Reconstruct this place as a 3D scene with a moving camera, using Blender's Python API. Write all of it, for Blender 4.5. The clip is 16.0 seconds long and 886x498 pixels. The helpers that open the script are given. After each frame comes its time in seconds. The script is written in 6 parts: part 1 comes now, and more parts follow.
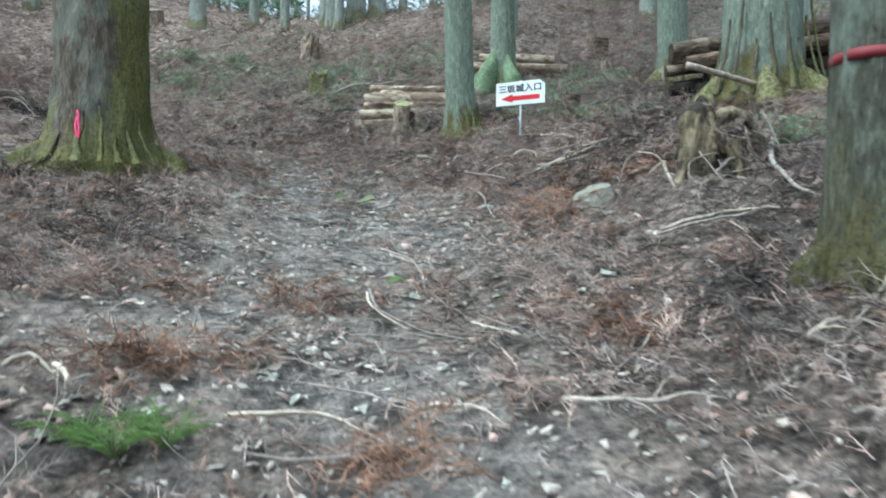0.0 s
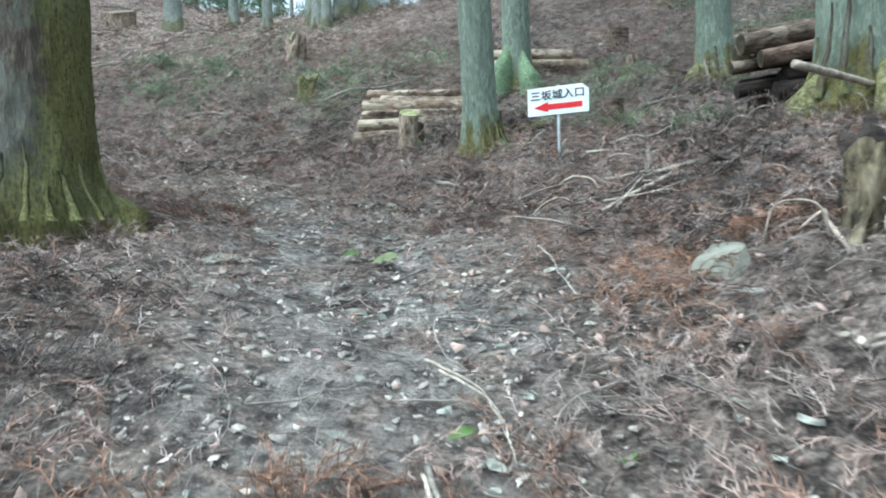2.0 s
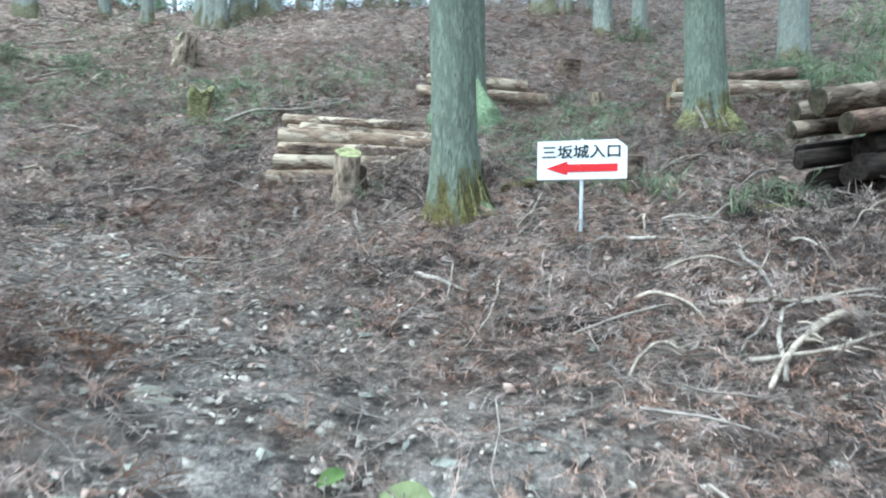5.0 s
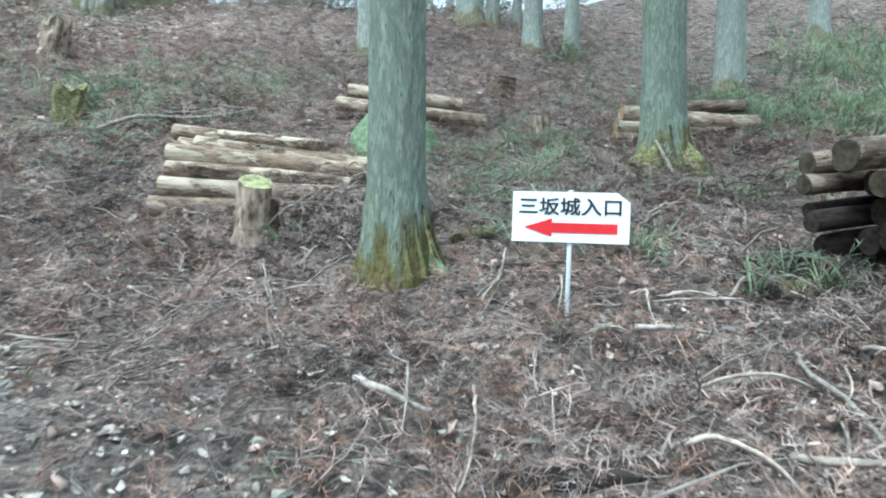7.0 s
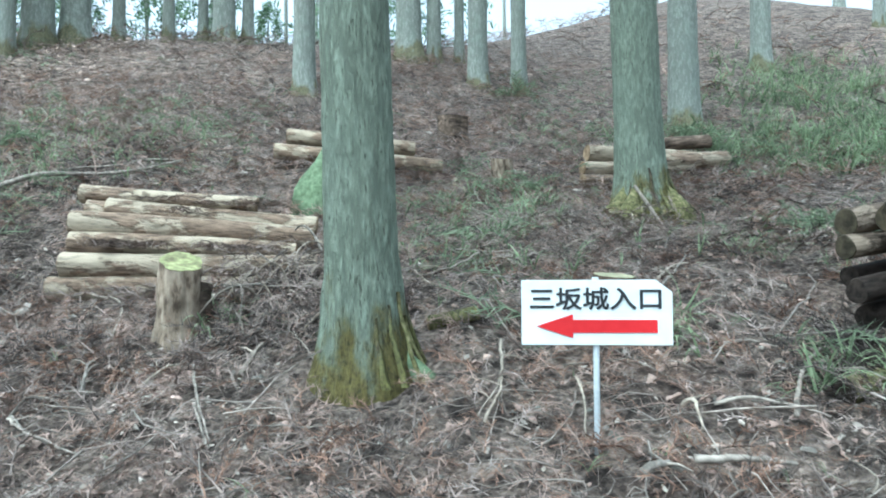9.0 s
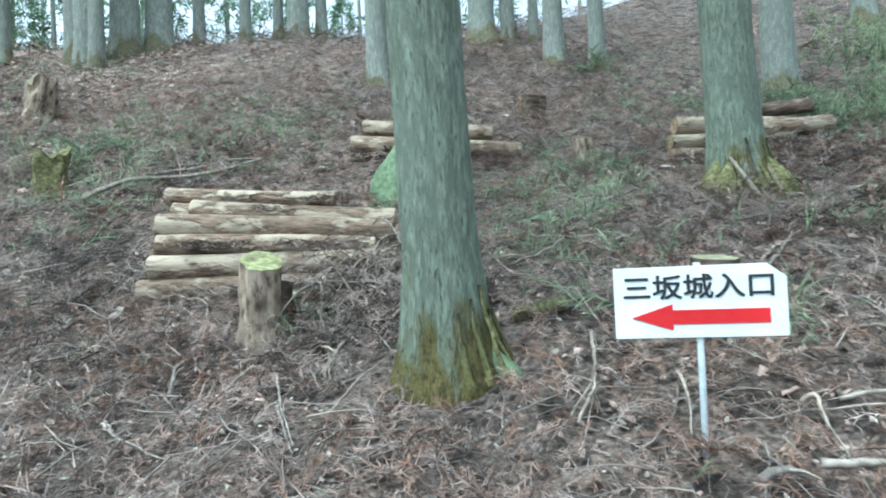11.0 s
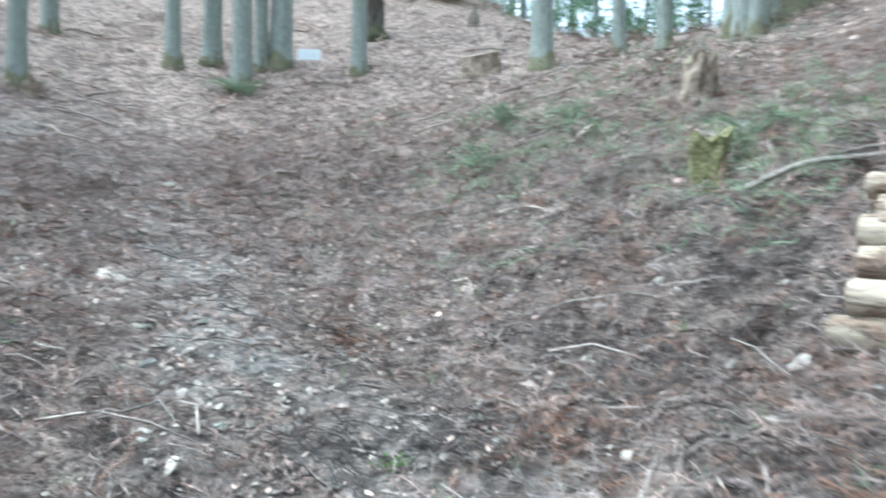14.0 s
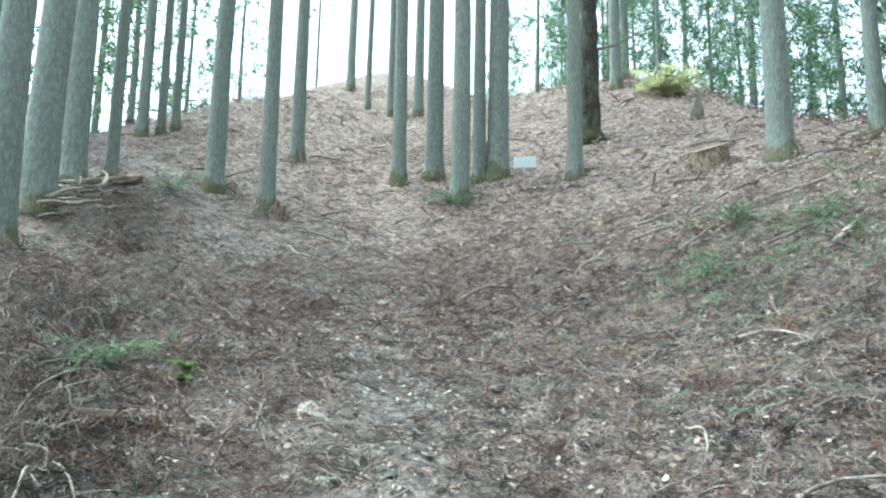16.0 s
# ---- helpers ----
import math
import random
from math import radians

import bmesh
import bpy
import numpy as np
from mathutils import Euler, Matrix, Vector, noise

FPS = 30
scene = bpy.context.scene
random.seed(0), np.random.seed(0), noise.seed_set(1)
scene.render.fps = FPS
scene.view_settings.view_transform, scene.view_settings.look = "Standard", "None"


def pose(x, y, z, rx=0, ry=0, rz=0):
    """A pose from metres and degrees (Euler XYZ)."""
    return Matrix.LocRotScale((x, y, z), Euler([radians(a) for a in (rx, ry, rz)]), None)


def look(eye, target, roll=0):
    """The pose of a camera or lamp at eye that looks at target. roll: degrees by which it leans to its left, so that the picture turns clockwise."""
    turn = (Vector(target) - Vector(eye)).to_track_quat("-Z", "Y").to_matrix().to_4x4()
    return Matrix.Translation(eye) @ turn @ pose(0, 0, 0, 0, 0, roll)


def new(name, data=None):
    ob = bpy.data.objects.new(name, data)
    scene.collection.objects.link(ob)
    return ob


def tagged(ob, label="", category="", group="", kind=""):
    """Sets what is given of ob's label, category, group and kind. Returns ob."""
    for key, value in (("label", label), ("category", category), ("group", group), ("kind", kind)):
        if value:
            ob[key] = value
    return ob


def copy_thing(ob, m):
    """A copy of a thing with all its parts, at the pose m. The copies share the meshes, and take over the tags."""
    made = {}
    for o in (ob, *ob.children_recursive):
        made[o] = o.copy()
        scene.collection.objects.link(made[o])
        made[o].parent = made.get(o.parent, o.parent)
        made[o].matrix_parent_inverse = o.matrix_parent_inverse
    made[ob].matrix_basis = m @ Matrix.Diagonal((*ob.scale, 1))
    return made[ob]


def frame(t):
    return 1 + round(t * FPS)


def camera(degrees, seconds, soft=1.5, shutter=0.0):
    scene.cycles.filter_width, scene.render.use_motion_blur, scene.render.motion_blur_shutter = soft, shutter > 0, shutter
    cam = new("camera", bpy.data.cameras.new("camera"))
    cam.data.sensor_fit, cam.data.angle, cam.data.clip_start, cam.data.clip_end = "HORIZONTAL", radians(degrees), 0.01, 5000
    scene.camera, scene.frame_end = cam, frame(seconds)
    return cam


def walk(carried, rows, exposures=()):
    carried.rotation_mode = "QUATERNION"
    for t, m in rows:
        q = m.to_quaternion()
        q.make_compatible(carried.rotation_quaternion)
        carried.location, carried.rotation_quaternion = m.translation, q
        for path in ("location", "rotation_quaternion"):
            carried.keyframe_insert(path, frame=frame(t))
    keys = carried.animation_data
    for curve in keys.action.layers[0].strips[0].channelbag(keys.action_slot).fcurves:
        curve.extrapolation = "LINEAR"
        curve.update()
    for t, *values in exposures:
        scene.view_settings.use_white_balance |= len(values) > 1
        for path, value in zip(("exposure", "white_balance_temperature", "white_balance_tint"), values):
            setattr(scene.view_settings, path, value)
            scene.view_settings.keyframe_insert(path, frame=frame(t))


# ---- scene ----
cam = camera(65.0, 16.0, soft=1.9, shutter=0.5)
PATH = [
    (0, (0.000, 0.000, 1.400), (-0.000, 1.999, 1.354), 0.48),
    (0.5, (-0.141, 0.331, 1.540), (-0.134, 2.331, 1.495), 0.28),
    (1, (-0.155, 0.764, 1.613), (-0.133, 2.763, 1.569), -0.26),
    (1.5, (-0.190, 1.093, 1.736), (-0.174, 3.093, 1.699), -1.29),
    (2, (-0.330, 1.408, 1.850), (-0.305, 3.407, 1.784), -1.49),
    (2.5, (-0.393, 1.766, 1.924), (-0.355, 3.764, 1.846), -1.28),
    (3, (-0.452, 2.091, 2.040), (-0.368, 4.088, 1.975), -0.60),
    (3.5, (-0.601, 2.463, 2.137), (-0.485, 4.460, 2.095), -0.75),
    (4, (-0.696, 2.816, 2.201), (-0.531, 4.809, 2.168), -0.35),
    (4.5, (-0.769, 3.180, 2.344), (-0.518, 5.164, 2.308), 0.02),
    (5, (-0.915, 3.514, 2.455), (-0.546, 5.480, 2.428), 0.60),
    (5.2, (-0.939, 3.611, 2.518), (-0.524, 5.567, 2.498), 0.74),
    (7.3, (-0.896, 4.954, 2.878), (-0.212, 6.833, 2.877), 2.02),
    (7.5, (-0.852, 5.074, 2.925), (-0.134, 6.940, 2.926), 1.80),
    (8, (-0.840, 5.324, 3.000), (-0.036, 7.155, 3.031), 0.78),
    (8.2, (-0.856, 5.433, 3.035), (-0.031, 7.254, 3.083), 0.48),
    (10.3, (-0.776, 5.704, 3.197), (-0.068, 7.572, 3.292), -2.83),
    (10.5, (-0.771, 5.710, 3.197), (-0.096, 7.591, 3.276), -2.93),
    (11, (-0.763, 5.799, 3.174), (-0.180, 7.712, 3.223), -2.57),
    (11.5, (-0.845, 6.040, 3.189), (-0.300, 7.964, 3.226), -1.22),
    (12, (-0.932, 6.238, 3.240), (-0.642, 8.215, 3.168), -0.03),
    (12.5, (-0.902, 6.510, 3.283), (-1.037, 8.505, 3.237), -0.92),
    (13, (-0.949, 6.728, 3.298), (-1.416, 8.672, 3.270), -1.06),
    (13.5, (-1.068, 7.056, 3.387), (-1.860, 8.892, 3.373), -0.63),
    (14, (-1.169, 7.336, 3.422), (-2.246, 9.021, 3.444), 0.54),
    (14.5, (-1.262, 7.526, 3.526), (-2.626, 8.987, 3.598), 2.09),
    (15, (-1.414, 7.692, 3.599), (-2.870, 9.055, 3.748), 1.43),
    (15.5, (-1.451, 7.811, 3.664), (-2.964, 9.099, 3.892), 1.09),
    (16, (-1.460, 7.865, 3.707), (-2.997, 9.112, 3.998), 1.07),
]
EXPOSURES = [(0, 1.13, 5330, -5), (3.5, 1.44, 5220, -5), (5, 1.53, 5180, -4), (8, 1.44, 5200, -7), (11, 1.35, 5200, -8), (12.5, 1.62, 5180, -5), (13.5, 1.74, 5150, -2), (14.5, 1.94, 5150, -4), (16, 1.69, 5330, -10)]
walk(cam, [(t, look(eye, target, roll)) for t, eye, target, roll in PATH], EXPOSURES)
SKY, SUN = 0.2, 0.9

# ---- the lie of the land: a smooth slope given by a coarse and a fine grid of swells ----
BASE = (3.19, -0.76, 0.70)
COARSE = [
    -0.02, -0.43, -2.79, -3.53, 1.93, 5.47, 6.52, 0.14,
    -0.09, -0.34, 0.15, 3.40, 3.35, -0.88, 0.97, -1.33,
    -0.45, -0.74, 0.29, 0.71, 0.28, 0.97, 4.75, 1.01,
    -1.29, -0.93, 1.21, -0.69, -0.65, 2.59, 2.63, -2.53,
    -1.62, -1.00, 0.29, -1.18, 0.38, 1.21, -1.67, -3.18,
    -1.33, -0.84, -0.44, -0.52, 2.33, 0.70, -1.02, 0.28,
    -1.05, -0.28, 0.81, -0.90, 0.74, 1.55, -1.09, -0.48,
    0.11, 0.44, 1.28, 0.55, 1.68, 3.69, 0.01, -2.35,
    0.43, 0.61, 1.37, 2.08, 1.66, 3.04, 2.91, 0.74,
    0.10, 0.19, 0.74, 1.45, 0.78, 0.72, 1.34, 1.53,
]
FINE = [
    -0.06, -0.14, -0.10, -0.02, 0.03, -0.13, -0.20,
    0.05, 0.01, 0.13, -0.03, -0.10, -0.21, -0.08,
    0.12, -0.09, -0.06, -0.27, -0.22, -0.12, 0.12,
    -0.19, -0.31, -0.16, -0.09, 0.11, 0.00, 0.07,
    0.02, 0.08, 0.11, -0.05, 0.02, 0.02, -0.04,
]
COARSE_X, COARSE_Y, COARSE_R = np.arange(-34, 30, 7.0), np.arange(-8, 43, 7.0), 6.2
FINE_X, FINE_Y, FINE_R = np.arange(-5.5, 4, 1.9), np.arange(2.0, 13.6, 1.9), 1.6
MOUNDS = ((3.0, 8.1, -0.26, 0.36), (-3.15, 5.40, -0.24, 0.45), (1.72, 4.55, 0.06, 0.4))
rng = np.random.default_rng(7)
TABLE = rng.random((64, 64))


def swells(x, y, gx, gy, r, c):
    ex = np.exp(-((x[:, None] - gx) ** 2) / (2 * r * r))
    ey = np.exp(-((y[:, None] - gy) ** 2) / (2 * r * r))
    return np.einsum("ni,ij,nj->n", ex, np.array(c).reshape(len(gx), len(gy)), ey)


def vnoise(u, v, period=64):
    """Smooth value noise, 0 to 1, periodic in u."""
    iu, iv = np.floor(u).astype(int), np.floor(v).astype(int)
    fu, fv = u - iu, v - iv
    fu, fv = fu * fu * (3 - 2 * fu), fv * fv * (3 - 2 * fv)
    a, b = iu % period % 64, (iu + 1) % period % 64
    c, d = iv % 64, (iv + 1) % 64
    return (TABLE[a, c] * (1 - fu) + TABLE[b, c] * fu) * (1 - fv) + (TABLE[a, d] * (1 - fu) + TABLE[b, d] * fu) * fv


TRAIL = ((-0.5, -8), (-0.6, 0), (-0.65, 3), (-0.8, 5.5), (-1.6, 7.5), (-3.0, 9.4), (-4.5, 10.3), (-6.5, 11.2), (-9, 12.9), (-11.5, 13.3), (-14, 13.0), (-19, 12.6))


def trodden(x, y):
    """How far the ground is worn by feet, 0 to 1."""
    best = np.full(x.shape, 99.0)
    for (ax, ay), (bx, by) in zip(TRAIL, TRAIL[1:]):
        dx, dy = bx - ax, by - ay
        s = np.clip(((x - ax) * dx + (y - ay) * dy) / (dx * dx + dy * dy), 0, 1)
        best = np.minimum(best, np.hypot(x - ax - s * dx, y - ay - s * dy))
    wide = np.clip(1.5 - 0.13 * y, 0.5, 1.5)
    edge = (vnoise(x * 1.3 + 9, y * 1.3) - 0.5) * 0.9
    return np.clip(1.4 - (best + edge) / wide, 0, 1) * np.clip(1.25 - 0.16 * (y - 9), 0.3, 1)


def slope_z(x, y):
    x, y = np.atleast_1d(np.asarray(x, float)), np.atleast_1d(np.asarray(y, float))
    z = BASE[0] + BASE[1] * x / 10 + BASE[2] * y / 10
    z = z + swells(x, y, COARSE_X, COARSE_Y, COARSE_R, COARSE) + swells(x, y, FINE_X, FINE_Y, FINE_R, FINE)
    for mx, my, mh, mr in MOUNDS:
        z = z + mh * np.exp(-((x - mx) ** 2 + (y - my) ** 2) / (2 * mr * mr))
    far = np.clip((np.hypot(x + 3, y - 14) - 42) / 40, 0, 1)
    far = far * far * (3 - 2 * far)
    return z * (1 - far) + (-4.0) * far


def land_z(x, y):
    """Height of the ground with its humps and hollows."""
    x, y = np.atleast_1d(np.asarray(x, float)), np.atleast_1d(np.asarray(y, float))
    rough = 1 - 0.6 * trodden(x, y)
    h = (vnoise(x * 0.9, y * 0.9) - 0.5) * 0.10 + (vnoise(x * 2.7 + 5, y * 2.7) - 0.5) * 0.07 + (vnoise(x * 8 + 3, y * 8) - 0.5) * 0.045
    return slope_z(x, y) + h * rough


def gz(x, y):
    return float(land_z(x, y)[0])


# ---- light ----
world = bpy.data.worlds.new("world")
scene.world = world
world.use_nodes = True
wn = world.node_tree
wn.nodes.clear()
sky = wn.nodes.new("ShaderNodeTexSky")
sky.sky_type, sky.sun_disc = "NISHITA", False
sky.sun_elevation, sky.sun_rotation = radians(63), radians(247)
sky.air_density, sky.dust_density, sky.ozone_density = 0.9, 6.0, 1.0
cloud = wn.nodes.new("ShaderNodeHueSaturation")
cloud.inputs["Saturation"].default_value = 0.28
cloud.inputs["Value"].default_value = 1.0
back = wn.nodes.new("ShaderNodeBackground")
back.inputs["Strength"].default_value = SKY
wout = wn.nodes.new("ShaderNodeOutputWorld")
wn.links.new(sky.outputs[0], cloud.inputs["Color"])
wn.links.new(cloud.outputs[0], back.inputs["Color"])
wn.links.new(back.outputs[0], wout.inputs["Surface"])
sun = new("sun", bpy.data.lights.new("sun", "SUN"))
sun.data.energy, sun.data.angle, sun.data.color = SUN, radians(50), (1.0, 0.96, 0.90)
sun.matrix_world = look((-12, -5, 26), (0, 0, 0))


# ---- materials ----
def ramp(nt, fac, stops):
    r = nt.nodes.new("ShaderNodeValToRGB")
    e = r.color_ramp.elements
    while len(e) < len(stops):
        e.new(0.5)
    for k, (p, c) in zip(e, stops):
        k.position, k.color = p, (*c, 1)
    nt.links.new(fac, r.inputs[0])
    return r.outputs[0]


def mixed(nt, fac, a, b, how="MIX"):
    m = nt.nodes.new("ShaderNodeMix")
    m.data_type, m.blend_type = "RGBA", how
    for sock, v in ((m.inputs[0], fac), (m.inputs[6], a), (m.inputs[7], b)):
        if isinstance(v, (int, float)):
            sock.default_value = v
        elif isinstance(v, tuple):
            sock.default_value = (*v, 1)
        else:
            nt.links.new(v, sock)
    return m.outputs[2]


def noisy(nt, coord, scale, stretch=(1, 1, 1), detail=5, rough=0.6):
    mp = nt.nodes.new("ShaderNodeMapping")
    mp.inputs["Scale"].default_value = stretch
    nt.links.new(coord, mp.inputs[0])
    n = nt.nodes.new("ShaderNodeTexNoise")
    n.inputs["Scale"].default_value, n.inputs["Detail"].default_value, n.inputs["Roughness"].default_value = scale, detail, rough
    nt.links.new(mp.outputs[0], n.inputs["Vector"])
    return n.outputs["Fac"]


def calc(nt, op, a, b=0.0, c=None):
    m = nt.nodes.new("ShaderNodeMath")
    m.operation = op
    for i, v in enumerate((a, b) if c is None else (a, b, c)):
        if isinstance(v, (int, float)):
            m.inputs[i].default_value = v
        else:
            nt.links.new(v, m.inputs[i])
    return m.outputs[0]


def stepped(nt, v, lo, hi):
    m = nt.nodes.new("ShaderNodeMapRange")
    m.interpolation_type = "SMOOTHSTEP"
    nt.links.new(v, m.inputs[0])
    m.inputs[1].default_value, m.inputs[2].default_value = lo, hi
    return m.outputs[0]


def blank(name, roughness=0.9):
    m = bpy.data.materials.new(name)
    m.use_nodes = True
    nt = m.node_tree
    b = nt.nodes["Principled BSDF"]
    b.inputs["Roughness"].default_value = roughness
    b.inputs["Specular IOR Level"].default_value = 0.25
    co = nt.nodes.new("ShaderNodeTexCoord").outputs["Object"]
    return m, nt, b, co


def bumped(nt, b, height, strength, distance):
    n = nt.nodes.new("ShaderNodeBump")
    n.inputs["Strength"].default_value, n.inputs["Distance"].default_value = strength, distance
    nt.links.new(height, n.inputs["Height"])
    nt.links.new(n.outputs[0], b.inputs["Normal"])


def surface(name, stops, scale=20, stretch=(1, 1, 1), blotch=2.0, dark=0.6, roughness=0.9, bump=0.4, depth=0.01, vary="", spread=0.5):
    """A grained surface: ramp of fine noise, broad blotches, and a change of tone from piece to piece."""
    m, nt, b, co = blank(name, roughness)
    fine = noisy(nt, co, scale, stretch)
    col = ramp(nt, fine, stops)
    broad = noisy(nt, co, blotch, detail=3)
    col = mixed(nt, 1.0, col, ramp(nt, broad, ((0.3, (dark, dark, dark)), (0.7, (1.1, 1.1, 1.1)))), "MULTIPLY")
    if vary:
        if vary == "island":
            r = nt.nodes.new("ShaderNodeNewGeometry").outputs["Random Per Island"]
        else:
            r = nt.nodes.new("ShaderNodeObjectInfo").outputs["Random"]
        lo, hi = 1 - spread, 1 + spread * 0.8
        col = mixed(nt, 1.0, col, ramp(nt, r, ((0.0, (lo, lo, lo)), (1.0, (hi, hi * 0.98, hi * 0.95)))), "MULTIPLY")
    nt.links.new(col, b.inputs["Base Color"])
    if bump:
        bumped(nt, b, fine, bump, depth)
    return m


def bark(name, light, mid, crack, moss, moss_top, lichen=0.35, side=0.0):
    """Stringy upright bark with lichen, and moss that climbs from the foot."""
    m, nt, b, co = blank(name, 0.93)
    fibre = noisy(nt, co, 66, (1, 1, 0.19), 7, 0.68)
    plate = noisy(nt, co, 26, (1, 1, 0.30), 5, 0.65)
    col = ramp(nt, fibre, ((0.37, crack), (0.455, mid), (0.66, light)))
    col = mixed(nt, stepped(nt, plate, 0.62, 0.40), col, tuple(c * 0.72 for c in mid))
    spots = noisy(nt, co, 3.2, (1, 1, 0.55), 5, 0.7)
    col = mixed(nt, calc(nt, "MULTIPLY", stepped(nt, spots, 0.46, 0.62), lichen), col, (0.30, 0.36, 0.30))
    sep = nt.nodes.new("ShaderNodeSeparateXYZ")
    nt.links.new(co, sep.inputs[0])
    up = calc(nt, "ADD", sep.outputs[2], calc(nt, "MULTIPLY", calc(nt, "SUBTRACT", noisy(nt, co, 5, (1, 1, 0.5)), 0.5), -1.5))
    mask = stepped(nt, up, moss_top, moss_top * 0.15)
    if side:
        # moss keeps to the damp side of the trunk
        damp = stepped(nt, calc(nt, "ADD", sep.outputs[0], calc(nt, "MULTIPLY", calc(nt, "SUBTRACT", spots, 0.5), 0.35)), side * 0.72, side)
        mask = calc(nt, "MAXIMUM", calc(nt, "MULTIPLY", mask, 0.8), calc(nt, "MULTIPLY", damp, 0.85))
    shade = ramp(nt, calc(nt, "MULTIPLY", calc(nt, "ADD", noisy(nt, co, 40), fibre), 0.5), ((0.40, tuple(c * 0.28 for c in moss)), (0.50, tuple(c * 0.75 for c in moss)), (0.62, moss)))
    col = mixed(nt, calc(nt, "MULTIPLY", mask, 0.9), col, shade)
    nt.links.new(col, b.inputs["Base Color"])
    bumped(nt, b, calc(nt, "ADD", fibre, calc(nt, "MULTIPLY", plate, 1.2)), 1.0, 0.035)
    return m


def soil():
    m, nt, b, co = blank("forest_soil", 0.95)
    fine, grit = noisy(nt, co, 28, detail=6), noisy(nt, co, 62, detail=5, rough=0.75)
    litter = ramp(nt, fine, ((0.34, (0.055, 0.042, 0.036)), (0.5, (0.165, 0.132, 0.113)), (0.66, (0.31, 0.255, 0.222))))
    gravel = ramp(nt, grit, ((0.36, (0.13, 0.118, 0.106)), (0.50, (0.275, 0.257, 0.238)), (0.66, (0.44, 0.415, 0.388))))
    a = nt.nodes.new("ShaderNodeAttribute")
    a.attribute_name = "trodden"
    patch = calc(nt, "MULTIPLY", a.outputs["Fac"], stepped(nt, noisy(nt, co, 2.2), 0.36, 0.60))
    col = mixed(nt, calc(nt, "MULTIPLY", patch, 0.85), litter, gravel)
    # tan leaf mould upslope, its tone raised to carry the brighter light there
    lifted_mould = nt.nodes.new("ShaderNodeAttribute")
    lifted_mould.attribute_name = "leafy"
    leaves = ramp(nt, fine, ((0.34, (0.12, 0.088, 0.072)), (0.5, (0.33, 0.255, 0.213)), (0.66, (0.52, 0.42, 0.36))))
    col = mixed(nt, calc(nt, "MULTIPLY", lifted_mould.outputs["Fac"], 0.8), col, leaves)
    rust = stepped(nt, noisy(nt, co, 1.1, detail=4), 0.52, 0.70)
    col = mixed(nt, calc(nt, "MULTIPLY", rust, 0.35), col, (0.24, 0.15, 0.115))
    clot = noisy(nt, co, 7.5, detail=5, rough=0.7)
    col = mixed(nt, 1.0, col, ramp(nt, clot, ((0.38, (0.33, 0.32, 0.32)), (0.52, (1.0, 1.0, 1.0)), (0.66, (1.45, 1.42, 1.38)))), "MULTIPLY")
    drift = noisy(nt, co, 2.4, detail=6, rough=0.75)
    col = mixed(nt, 1.0, col, ramp(nt, drift, ((0.38, (0.58, 0.57, 0.57)), (0.50, (1.0, 1.0, 1.0)), (0.62, (1.2, 1.19, 1.17)))), "MULTIPLY")
    nt.links.new(col, b.inputs["Base Color"])
    bumped(nt, b, calc(nt, "ADD", calc(nt, "ADD", fine, clot), calc(nt, "MULTIPLY", grit, 0.6)), 1.0, 0.05)
    return m


SOIL = soil()
BARK_NEAR = bark("cedar_bark", (0.325, 0.385, 0.305), (0.235, 0.275, 0.215), (0.062, 0.066, 0.05), (0.165, 0.135, 0.035), 0.40, 0.22)
BARK_OLD = bark("old_cedar_bark", (0.215, 0.175, 0.135), (0.115, 0.092, 0.07), (0.03, 0.024, 0.019), (0.20, 0.20, 0.055), 0.42, 0.28, 0.275)
# far trunks: bark paled and low in contrast to imitate veiling glare
BARK_FAR = bark("glare_paled_cedar_bark", (0.40, 0.43, 0.385), (0.32, 0.345, 0.305), (0.19, 0.19, 0.165), (0.22, 0.20, 0.11), 0.30, 0.25)
BARK_GNARLED = bark("dark_gnarled_bark", (0.17, 0.15, 0.12), (0.09, 0.075, 0.058), (0.025, 0.02, 0.016), (0.12, 0.12, 0.06), 0.3, 0.25)
BARK_SLIM = bark("slim_cedar_bark", (0.165, 0.18, 0.14), (0.085, 0.085, 0.064), (0.028, 0.024, 0.018), (0.105, 0.095, 0.035), 0.55, 0.35)
ROTTEN = surface("rotten_mossy_wood", ((0.36, (0.025, 0.020, 0.014)), (0.47, (0.10, 0.082, 0.05)), (0.57, (0.19, 0.155, 0.10)), (0.70, (0.30, 0.25, 0.18))), 17, (1, 1, 0.35), blotch=6, bump=1.0, depth=0.02)
# wet bark taken down to near black, so the colour itself holds deep shade
LOG_BLACK = surface("wet_shaded_black_log_bark", ((0.35, (0.012, 0.009, 0.008)), (0.65, (0.055, 0.042, 0.034))), 12, (0.5, 2.2, 2.2), blotch=4)
MOSSY = surface("moss_on_wood", ((0.35, (0.055, 0.055, 0.025)), (0.52, (0.145, 0.14, 0.06)), (0.7, (0.26, 0.225, 0.13))), 30, blotch=5)
GREEN_MOSS = surface("green_lichen_wood", ((0.35, (0.083, 0.120, 0.064)), (0.65, (0.180, 0.240, 0.143))), 26, blotch=6)


